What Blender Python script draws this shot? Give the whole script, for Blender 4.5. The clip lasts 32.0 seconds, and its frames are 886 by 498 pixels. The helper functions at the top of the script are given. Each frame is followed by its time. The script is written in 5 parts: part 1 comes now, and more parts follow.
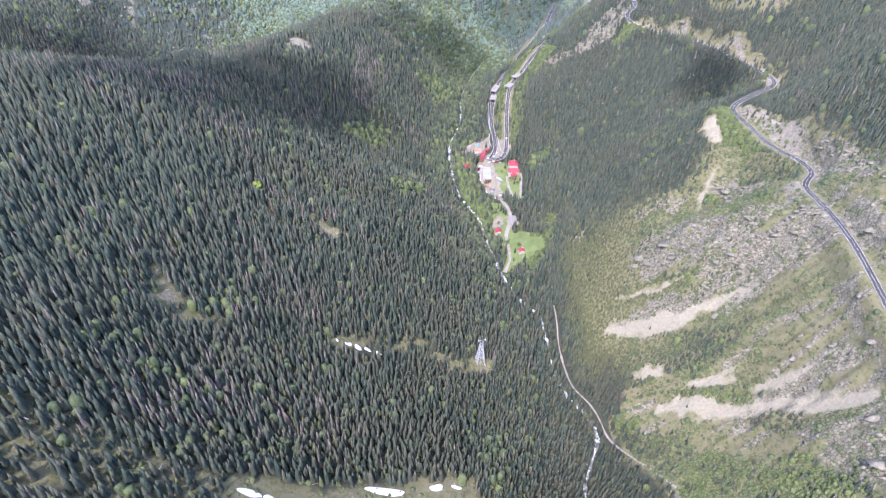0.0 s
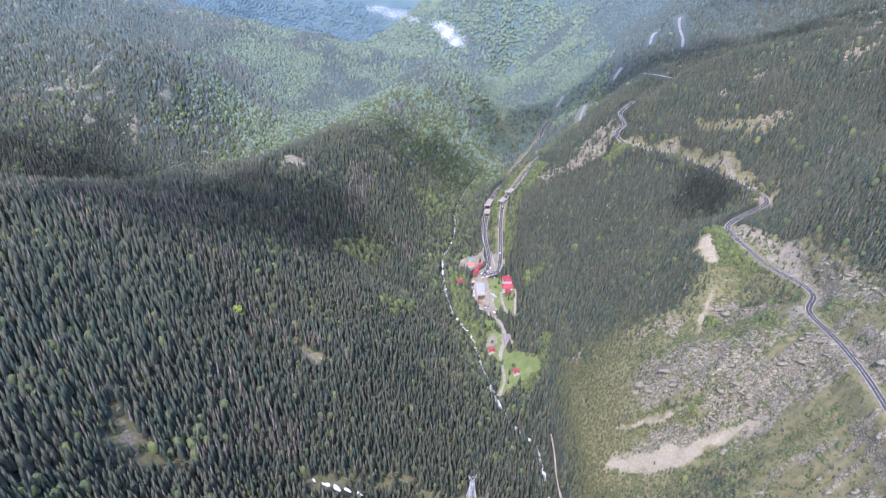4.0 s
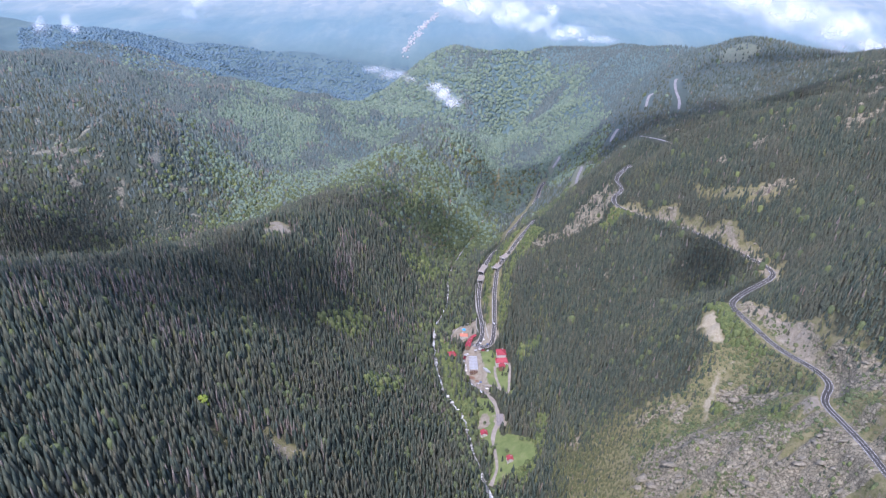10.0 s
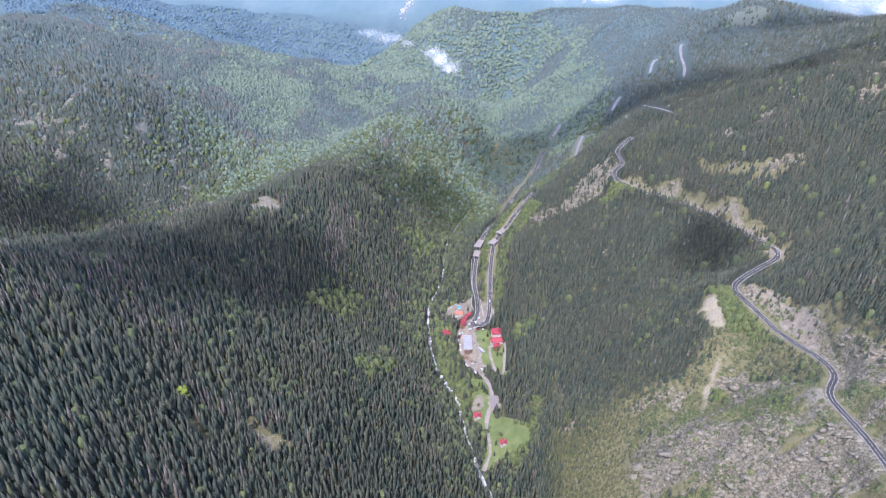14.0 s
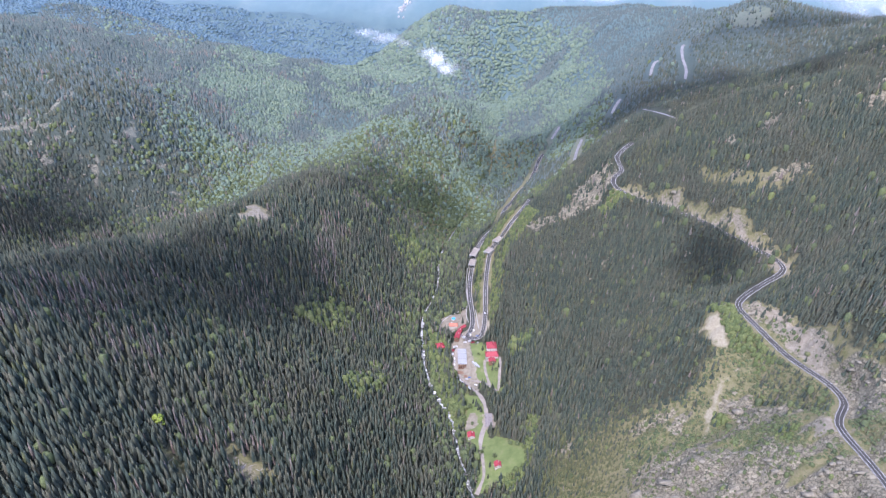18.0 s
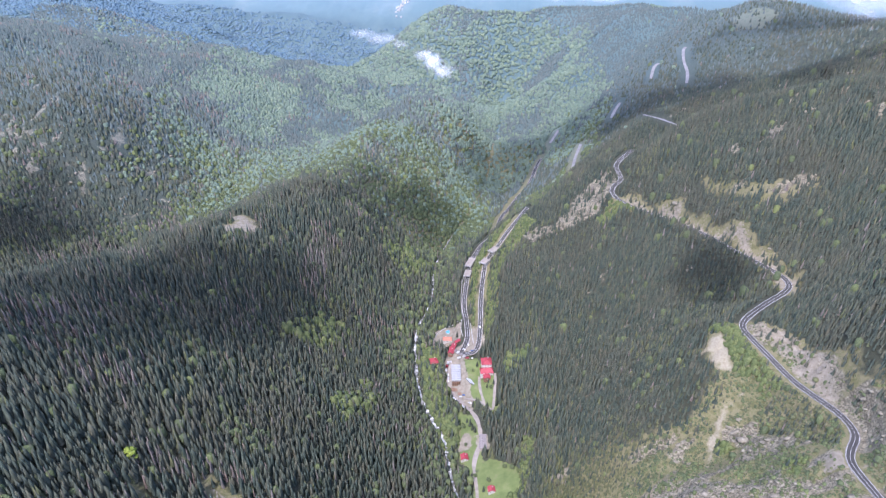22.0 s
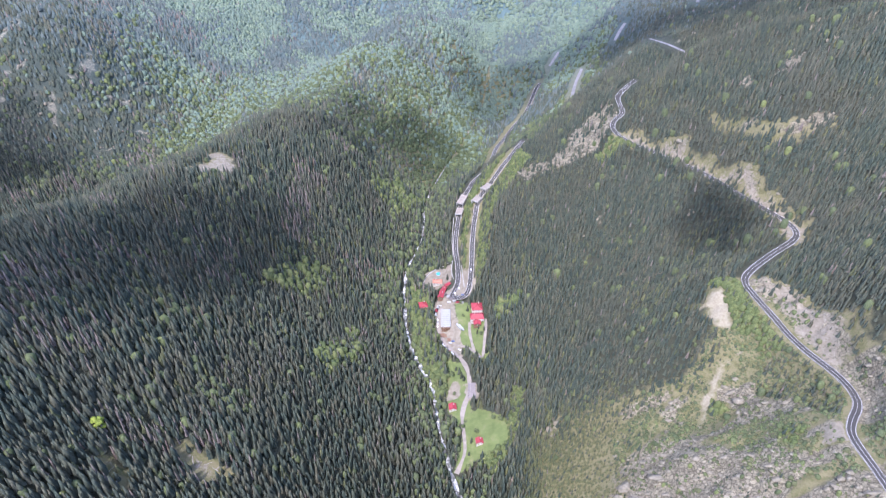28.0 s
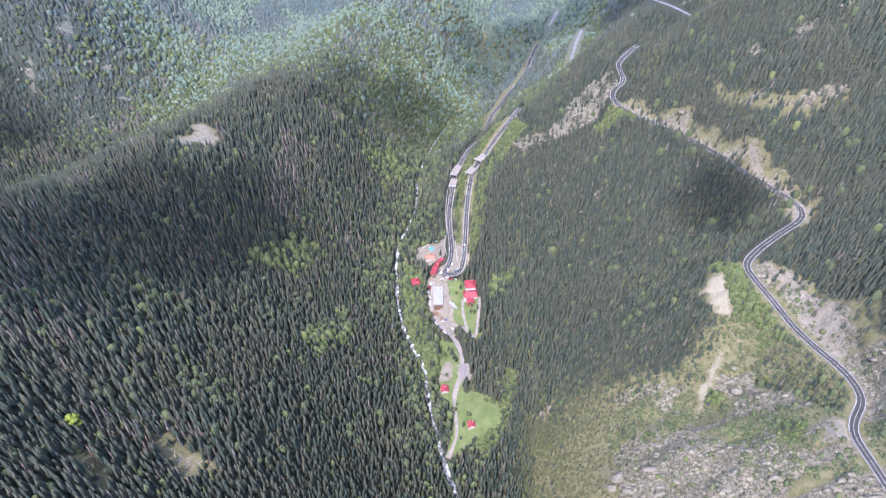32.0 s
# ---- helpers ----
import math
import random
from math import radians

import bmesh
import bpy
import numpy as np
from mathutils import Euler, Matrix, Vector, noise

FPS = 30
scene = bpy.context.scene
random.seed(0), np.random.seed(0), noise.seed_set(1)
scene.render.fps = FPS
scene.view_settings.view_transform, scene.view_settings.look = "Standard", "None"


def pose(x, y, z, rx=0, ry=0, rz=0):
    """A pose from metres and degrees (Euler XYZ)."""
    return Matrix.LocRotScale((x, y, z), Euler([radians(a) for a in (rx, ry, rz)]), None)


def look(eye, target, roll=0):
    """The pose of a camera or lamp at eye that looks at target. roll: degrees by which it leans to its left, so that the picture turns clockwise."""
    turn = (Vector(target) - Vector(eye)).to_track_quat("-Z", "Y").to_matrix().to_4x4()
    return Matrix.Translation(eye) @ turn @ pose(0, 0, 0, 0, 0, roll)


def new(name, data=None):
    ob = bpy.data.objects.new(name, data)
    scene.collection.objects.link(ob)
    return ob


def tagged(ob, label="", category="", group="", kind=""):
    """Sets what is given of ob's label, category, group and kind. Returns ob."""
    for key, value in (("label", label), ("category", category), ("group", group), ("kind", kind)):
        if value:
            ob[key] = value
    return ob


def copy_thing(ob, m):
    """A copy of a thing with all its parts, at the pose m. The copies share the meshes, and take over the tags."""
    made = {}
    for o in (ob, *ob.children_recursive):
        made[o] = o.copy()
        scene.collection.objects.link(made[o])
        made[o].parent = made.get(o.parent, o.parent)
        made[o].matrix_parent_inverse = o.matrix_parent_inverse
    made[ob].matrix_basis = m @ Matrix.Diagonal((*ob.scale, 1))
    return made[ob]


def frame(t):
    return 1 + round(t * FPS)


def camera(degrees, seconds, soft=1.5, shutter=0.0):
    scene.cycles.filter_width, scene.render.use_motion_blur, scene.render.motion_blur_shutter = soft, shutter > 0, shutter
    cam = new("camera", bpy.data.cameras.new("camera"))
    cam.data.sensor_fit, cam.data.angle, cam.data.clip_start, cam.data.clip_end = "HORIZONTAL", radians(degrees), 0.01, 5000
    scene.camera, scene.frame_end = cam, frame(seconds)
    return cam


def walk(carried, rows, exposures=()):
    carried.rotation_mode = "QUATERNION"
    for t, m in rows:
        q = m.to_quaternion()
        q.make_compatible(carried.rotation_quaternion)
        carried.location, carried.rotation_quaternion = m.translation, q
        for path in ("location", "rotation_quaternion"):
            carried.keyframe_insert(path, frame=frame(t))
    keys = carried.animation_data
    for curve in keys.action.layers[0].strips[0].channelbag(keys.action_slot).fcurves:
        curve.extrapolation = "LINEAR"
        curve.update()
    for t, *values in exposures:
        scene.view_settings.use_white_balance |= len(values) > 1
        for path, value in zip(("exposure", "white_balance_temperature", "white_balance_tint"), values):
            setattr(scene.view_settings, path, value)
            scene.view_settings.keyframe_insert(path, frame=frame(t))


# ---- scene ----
cam = camera(69.99, 32.0, soft=1.3)
PATH = [
    (0.0, (0.00, 0.00, 620.00), (0.00, 585.08, 74.40), 0.84),
    (0.5, (1.76, 4.70, 620.30), (1.37, 599.80, 85.65), 0.82),
    (1.0, (3.51, 9.40, 620.59), (2.72, 615.00, 97.86), 0.80),
    (1.5, (5.25, 14.10, 620.88), (4.05, 630.05, 110.39), 0.77),
    (2.0, (6.98, 18.80, 621.17), (5.37, 644.77, 123.01), 0.75),
    (2.5, (8.70, 23.51, 621.45), (6.67, 659.37, 136.00), 0.72),
    (3.0, (10.41, 28.22, 621.74), (7.95, 673.95, 149.48), 0.70),
    (3.5, (12.11, 32.93, 622.02), (9.23, 687.95, 162.74), 0.68),
    (5.5, (18.82, 51.80, 623.12), (14.19, 742.89, 220.16), 0.58),
    (6.0, (20.48, 56.52, 623.39), (15.41, 755.83, 234.87), 0.56),
    (6.5, (22.12, 61.25, 623.66), (16.61, 768.48, 249.77), 0.53),
    (7.0, (23.76, 65.98, 623.92), (17.85, 775.57, 254.54), 0.51),
    (7.5, (25.38, 70.71, 624.18), (19.11, 780.34, 254.88), 0.49),
    (8.0, (27.00, 75.45, 624.44), (20.36, 785.15, 255.29), 0.46),
    (8.5, (28.61, 80.18, 624.70), (21.61, 789.64, 255.07), 0.44),
    (9.0, (30.20, 84.92, 624.96), (22.90, 790.78, 248.51), 0.41),
    (9.5, (31.79, 89.67, 625.21), (24.19, 791.38, 241.11), 0.39),
    (10.0, (33.37, 94.41, 625.46), (25.49, 791.76, 233.49), 0.37),
    (10.5, (34.94, 99.16, 625.71), (26.78, 792.24, 226.25), 0.34),
    (11.0, (36.50, 103.91, 625.96), (28.08, 792.50, 218.80), 0.32),
    (11.5, (38.05, 108.66, 626.20), (29.38, 792.76, 211.54), 0.30),
    (12.0, (39.60, 113.42, 626.44), (30.69, 793.06, 204.53), 0.27),
    (12.5, (41.13, 118.17, 626.68), (31.99, 793.30, 197.58), 0.25),
    (13.0, (42.65, 122.93, 626.91), (33.25, 796.76, 195.79), 0.22),
    (13.5, (44.17, 127.70, 627.15), (34.49, 801.48, 195.96), 0.20),
    (14.0, (45.67, 132.46, 627.38), (35.73, 806.07, 195.93), 0.18),
    (14.5, (47.16, 137.23, 627.61), (36.97, 810.44, 195.54), 0.15),
    (16.5, (53.05, 156.33, 628.50), (41.89, 828.48, 194.81), 0.06),
    (17.0, (54.50, 161.11, 628.72), (43.12, 832.89, 194.46), 0.03),
    (17.5, (55.94, 165.89, 628.94), (44.34, 837.45, 194.34), 0.01),
    (18.0, (57.36, 170.68, 629.15), (45.56, 841.83, 193.92), -0.01),
    (18.5, (58.78, 175.47, 629.36), (46.77, 846.53, 194.00), -0.04),
    (19.0, (60.19, 180.26, 629.57), (47.98, 851.22, 194.06), -0.06),
    (19.5, (61.59, 185.05, 629.77), (49.19, 855.94, 194.16), -0.09),
    (20.0, (62.99, 189.85, 629.98), (50.40, 860.47, 193.96), -0.11),
    (20.5, (64.37, 194.65, 630.18), (51.60, 865.02, 193.78), -0.13),
    (21.0, (65.74, 199.45, 630.37), (52.80, 869.54, 193.55), -0.16),
    (21.5, (67.10, 204.25, 630.57), (54.00, 874.02, 193.27), -0.18),
    (22.0, (68.46, 209.06, 630.76), (55.20, 878.48, 192.93), -0.20),
    (22.5, (69.80, 213.87, 630.96), (56.41, 882.26, 191.55), -0.23),
    (23.0, (71.14, 218.68, 631.14), (57.69, 882.28, 184.55), -0.25),
    (23.5, (72.46, 223.49, 631.33), (58.99, 881.66, 176.77), -0.28),
    (24.0, (73.78, 228.31, 631.52), (60.28, 881.03, 169.16), -0.30),
    (24.5, (75.08, 233.13, 631.70), (61.58, 880.24, 161.52), -0.32),
    (25.0, (76.38, 237.95, 631.88), (62.87, 879.43, 154.05), -0.35),
    (25.5, (77.67, 242.77, 632.05), (64.17, 878.50, 146.59), -0.37),
    (27.5, (82.73, 262.10, 632.74), (69.35, 874.42, 118.08), -0.47),
    (28.0, (83.97, 266.93, 632.90), (70.65, 873.31, 111.24), -0.49),
    (28.5, (85.20, 271.77, 633.07), (71.95, 871.74, 104.04), -0.51),
    (29.0, (86.42, 276.62, 633.23), (73.24, 870.36, 97.22), -0.54),
    (29.5, (87.63, 281.46, 633.39), (74.54, 868.92, 90.51), -0.56),
    (30.0, (88.84, 286.31, 633.54), (75.83, 867.35, 83.80), -0.59),
    (30.5, (90.03, 291.16, 633.70), (77.13, 865.63, 77.08), -0.61),
    (31.0, (91.22, 296.01, 633.85), (78.37, 865.88, 72.52), -0.63),
    (31.5, (92.39, 300.87, 634.00), (79.52, 870.40, 72.33), -0.66),
    (32.0, (93.56, 305.72, 634.14), (80.67, 874.99, 72.21), -0.68),
]
walk(cam, [(t, look(eye, target, roll)) for t, eye, target, roll in PATH],
     [(0.0, 2.38, 5650, 25), (3.5, 2.15, 5650, 25), (7.0, 1.62, 5650, 25), (13.0, 1.92, 5650, 25), (22.0, 2.03, 5650, 25), (28.0, 2.22, 5650, 25), (32.0, 2.25, 5650, 25)])


# ---- light ----
SUN_WAY = Vector((-0.20, -0.50, 0.84)).normalized()
sky_world = bpy.data.worlds.new("sky")
scene.world = sky_world
sky_world.use_nodes = True
sky_nodes = sky_world.node_tree.nodes
sky_tex = sky_nodes.new("ShaderNodeTexSky")
sky_tex.sky_type, sky_tex.sun_disc = "NISHITA", False
sky_tex.sun_elevation = math.asin(SUN_WAY.z)
sky_tex.sun_rotation = math.atan2(SUN_WAY.x, SUN_WAY.y)
sky_tex.altitude, sky_tex.air_density, sky_tex.dust_density, sky_tex.ozone_density = 1500, 0.8, 5.0, 0.5
sky_world.node_tree.links.new(sky_tex.outputs[0], sky_nodes["Background"].inputs[0])
sky_nodes["Background"].inputs[1].default_value = 0.15
sun = new("sun", bpy.data.lights.new("sun", "SUN"))
sun.data.energy, sun.data.angle, sun.data.color = 1.25, radians(1.0), (1.0, 0.96, 0.9)
sun.matrix_world = look(SUN_WAY * 1500, (0, 0, 0))


# ---- materials ----
def shader(name, rough=0.9, metal=0.0):
    mat = bpy.data.materials.new(name)
    mat.use_nodes = True
    bsdf = mat.node_tree.nodes["Principled BSDF"]
    bsdf.inputs["Roughness"].default_value, bsdf.inputs["Metallic"].default_value = rough, metal
    bsdf.inputs["Specular IOR Level"].default_value = 0.25
    return mat, mat.node_tree.nodes, mat.node_tree.links, bsdf


def noise_node(nodes, links, coords, scale, detail=4.0, rough=0.6):
    n = nodes.new("ShaderNodeTexNoise")
    n.inputs["Scale"].default_value, n.inputs["Detail"].default_value, n.inputs["Roughness"].default_value = scale, detail, rough
    if coords is not None:
        links.new(coords, n.inputs["Vector"])
    return n.outputs["Fac"]


def ramp_node(nodes, links, fac, stops):
    n = nodes.new("ShaderNodeValToRGB")
    el = n.color_ramp.elements
    while len(el) < len(stops):
        el.new(0.5)
    for e, (p, c) in zip(el, stops):
        e.position, e.color = p, (*c, 1)
    links.new(fac, n.inputs[0])
    return n.outputs["Color"]


def mix_node(nodes, links, fac, a, b, blend="MIX"):
    n = nodes.new("ShaderNodeMix")
    n.data_type, n.blend_type = "RGBA", blend
    for sock, v in ((n.inputs["Factor"], fac), (n.inputs["A"], a), (n.inputs["B"], b)):
        if isinstance(v, (int, float)):
            sock.default_value = v
        elif isinstance(v, tuple):
            sock.default_value = (*v, 1)
        else:
            links.new(v, sock)
    return n.outputs["Result"]


def bump_node(nodes, links, height, bsdf, strength, distance):
    n = nodes.new("ShaderNodeBump")
    n.inputs["Strength"].default_value, n.inputs["Distance"].default_value = strength, distance
    links.new(height, n.inputs["Height"])
    links.new(n.outputs[0], bsdf.inputs["Normal"])


def plain_mat(name, colour, rough=0.8, metal=0.0, vary=0.25, size=1.5, bump=0.0):
    """A material of one hue with grain and stains."""
    mat, nodes, links, bsdf = shader(name, rough, metal)
    co = nodes.new("ShaderNodeTexCoord").outputs["Object"]
    big, fine = noise_node(nodes, links, co, 1 / size, 3), noise_node(nodes, links, co, 6 / size, 4)
    dark, light = tuple(c * (1 - vary) for c in colour), tuple(min(1, c * (1 + vary)) for c in colour)
    c1 = ramp_node(nodes, links, big, [(0.3, dark), (0.7, light)])
    c2 = ramp_node(nodes, links, fine, [(0.3, (0.75,) * 3), (0.7, (1.15,) * 3)])
    links.new(mix_node(nodes, links, 0.6, c1, c2, "MULTIPLY"), bsdf.inputs["Base Color"])
    if bump:
        bump_node(nodes, links, fine, bsdf, 0.6, bump)
    return mat


def foliage_mat(name, stops, patch, rough=1.0):
    """Foliage that varies from tree to tree, from stand to stand and over each crown."""
    mat, nodes, links, bsdf = shader(name, rough)
    geo = nodes.new("ShaderNodeNewGeometry")
    c = ramp_node(nodes, links, geo.outputs["Random Per Island"], stops)
    stand = noise_node(nodes, links, geo.outputs["Position"], 0.012, 4)
    c = mix_node(nodes, links, ramp_node(nodes, links, stand, [(0.45, (0,) * 3), (0.68, (0.6,) * 3)]), c, patch)
    twig = noise_node(nodes, links, geo.outputs["Position"], 1.1, 6, 0.8)
    c = mix_node(nodes, links, 1.0, c, ramp_node(nodes, links, twig, [(0.34, (0.52,) * 3), (0.66, (1.5,) * 3)]), "MULTIPLY")
    links.new(c, bsdf.inputs["Base Color"])
    bump_node(nodes, links, twig, bsdf, 0.25, 0.5)
    bsdf.inputs["Specular IOR Level"].default_value = 0.04
    return mat


def nodes_colour(nodes, links, coords, scale):
    n = nodes.new("ShaderNodeTexNoise")
    n.inputs["Scale"].default_value = scale
    links.new(coords, n.inputs["Vector"])
    return n.outputs["Color"]


def ground_material():
    """Forest floor, grass, rock and scree by the ground's own cover; far colours painted with haze."""
    mat, nodes, links, bsdf = shader("ground_cover", 0.95)
    pos = nodes.new("ShaderNodeNewGeometry").outputs["Position"]

    def cover(name):
        n = nodes.new("ShaderNodeAttribute")
        n.attribute_name = name
        return n.outputs["Fac"]

    def broken(fac, scale, soft=0.12):
        """A cover whose edge is frayed by noise."""
        add = nodes.new("ShaderNodeMath")
        add.operation = "ADD"
        links.new(fac, add.inputs[0])
        links.new(noise_node(nodes, links, pos, scale, 6, 0.65), add.inputs[1])
        return ramp_node(nodes, links, add.outputs[0], [(0.92 - soft, (0,) * 3), (min(1.0, 0.92 + soft), (1,) * 3)])
    floor = ramp_node(nodes, links, noise_node(nodes, links, pos, 0.08, 6), [(0.3, (0.034, 0.039, 0.024)), (0.6, (0.052, 0.055, 0.034)), (0.75, (0.075, 0.067, 0.045))])
    grass = ramp_node(nodes, links, noise_node(nodes, links, pos, 0.16, 9, 0.78), [(0.3, (0.07, 0.072, 0.03)), (0.42, (0.118, 0.117, 0.047)), (0.55, (0.18, 0.16, 0.086)), (0.66, (0.14, 0.13, 0.06)), (0.78, (0.09, 0.094, 0.038))])
    meadow = ramp_node(nodes, links, noise_node(nodes, links, pos, 0.09, 6), [(0.3, (0.1, 0.135, 0.042)), (0.55, (0.145, 0.175, 0.06)), (0.75, (0.195, 0.19, 0.095))])
    sharp = nodes.new("ShaderNodeMapping")
    links.new(pos, sharp.inputs["Vector"])
    sharp.inputs["Scale"].default_value, sharp.inputs["Rotation"].default_value = (0.16, 0.4, 0.4), (0.2, 0.3, 0.75)
    crack = noise_node(nodes, links, sharp.outputs[0], 1.3, 10, 0.75)
    warp = nodes.new("ShaderNodeVectorMath")
    warp.operation = "MULTIPLY_ADD"
    links.new(nodes_colour(nodes, links, pos, 0.3), warp.inputs[0])
    warp.inputs[1].default_value = (1.6, 1.6, 1.6)
    links.new(sharp.outputs[0], warp.inputs[2])
    slabs, gaps = nodes.new("ShaderNodeTexVoronoi"), nodes.new("ShaderNodeTexVoronoi")
    gaps.feature = "DISTANCE_TO_EDGE"
    for v in (slabs, gaps):
        v.inputs["Scale"].default_value = 0.8
        links.new(warp.outputs[0], v.inputs["Vector"])
    rock = ramp_node(nodes, links, crack, [(0.3, (0.075, 0.067, 0.044)), (0.42, (0.175, 0.156, 0.104)), (0.56, (0.26, 0.231, 0.157)), (0.72, (0.33, 0.294, 0.207))])
    tone = ramp_node(nodes, links, slabs.outputs["Color"], [(0.2, (0.72,) * 3), (0.8, (1.12,) * 3)])
    rock = mix_node(nodes, links, 1.0, rock, tone, "MULTIPLY")
    seam = ramp_node(nodes, links, gaps.outputs["Distance"], [(0.02, (0.35,) * 3), (0.12, (1,) * 3)])
    rock = mix_node(nodes, links, 0.8, rock, seam, "MULTIPLY")
    scree = ramp_node(nodes, links, noise_node(nodes, links, pos, 0.35, 6, 0.7), [(0.3, (0.22, 0.194, 0.13)), (0.7, (0.33, 0.292, 0.2))])
    dirt = ramp_node(nodes, links, noise_node(nodes, links, pos, 0.2, 5), [(0.3, (0.165, 0.142, 0.1)), (0.7, (0.285, 0.25, 0.185))])
    c = floor
    c = mix_node(nodes, links, broken(cover("grass"), 0.06), c, grass)
    c = mix_node(nodes, links, broken(cover("meadow"), 0.2, 0.08), c, meadow)
    c = mix_node(nodes, links, broken(cover("rock"), 0.07, 0.07), c, rock)
    c = mix_node(nodes, links, broken(cover("scree"), 0.09, 0.1), c, scree)
    c = mix_node(nodes, links, broken(cover("dirt"), 0.3, 0.06), c, dirt)
    drawn = nodes.new("ShaderNodeMapping")
    links.new(pos, drawn.inputs["Vector"])
    drawn.inputs["Scale"].default_value = (1.0, 0.3, 1.0)
    # Far ground: distance haze put into the colours, bluer, then paler farther out.
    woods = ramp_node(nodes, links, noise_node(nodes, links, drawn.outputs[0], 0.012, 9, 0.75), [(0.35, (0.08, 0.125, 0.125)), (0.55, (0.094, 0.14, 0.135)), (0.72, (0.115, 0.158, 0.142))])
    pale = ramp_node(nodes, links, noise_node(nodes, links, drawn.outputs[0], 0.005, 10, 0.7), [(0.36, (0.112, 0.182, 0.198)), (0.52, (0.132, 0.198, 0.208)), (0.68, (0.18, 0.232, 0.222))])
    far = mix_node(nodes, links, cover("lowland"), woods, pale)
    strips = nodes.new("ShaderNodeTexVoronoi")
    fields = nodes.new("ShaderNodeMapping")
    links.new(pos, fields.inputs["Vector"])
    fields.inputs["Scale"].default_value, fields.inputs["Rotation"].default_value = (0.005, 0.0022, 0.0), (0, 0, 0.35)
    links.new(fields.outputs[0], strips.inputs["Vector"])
    # Field colours, blued and evened out to stand in for haze.
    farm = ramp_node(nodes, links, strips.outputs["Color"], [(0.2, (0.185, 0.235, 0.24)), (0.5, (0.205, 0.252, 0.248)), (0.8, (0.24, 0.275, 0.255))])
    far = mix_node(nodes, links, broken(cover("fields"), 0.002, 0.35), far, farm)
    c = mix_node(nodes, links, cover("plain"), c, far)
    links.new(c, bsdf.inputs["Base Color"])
    rise = nodes.new("ShaderNodeMath")
    rise.operation = "MULTIPLY_ADD"
    links.new(cover("plain"), rise.inputs[0])
    rise.inputs[1].default_value, rise.inputs[2].default_value = -1.0, 1.0
    level = nodes.new("ShaderNodeMath")
    level.operation = "MULTIPLY"
    links.new(rise.outputs[0], level.inputs[0])
    links.new(crack, level.inputs[1])
    bump_node(nodes, links, level.outputs[0], bsdf, 1.0, 1.2)
    return mat


# ---- small tools ----
def mesh_object(name, verts, faces, mat, parent=None, label="", smooth=False):
    data = bpy.data.meshes.new(name)
    data.from_pydata(verts, [], faces)
    if smooth:
        data.shade_smooth()
    data.materials.append(mat)
    ob = new(name, data)
    ob.parent = parent
    if label:
        ob["label"] = label
    return ob


def tri_mesh(name, verts, tris, mat):
    """One mesh out of numpy arrays of corners and triangles."""
    data = bpy.data.meshes.new(name)
    data.vertices.add(len(verts))
    data.vertices.foreach_set("co", np.ascontiguousarray(verts, np.float32).ravel())
    data.loops.add(len(tris) * 3)
    data.loops.foreach_set("vertex_index", np.ascontiguousarray(tris, np.int32).ravel())
    data.polygons.add(len(tris))
    data.polygons.foreach_set("loop_start", np.arange(0, len(tris) * 3, 3, dtype=np.int32))
    data.update(calc_edges=True)
    data.materials.append(mat)
    return new(name, data)


def part(name, bm, material, parent, label=""):
    data = bpy.data.meshes.new(name)
    bm.to_mesh(data)
    bm.free()
    data.materials.append(material)
    ob = new(name, data)
    ob.parent = parent
    if label:
        ob["label"] = label
    return ob


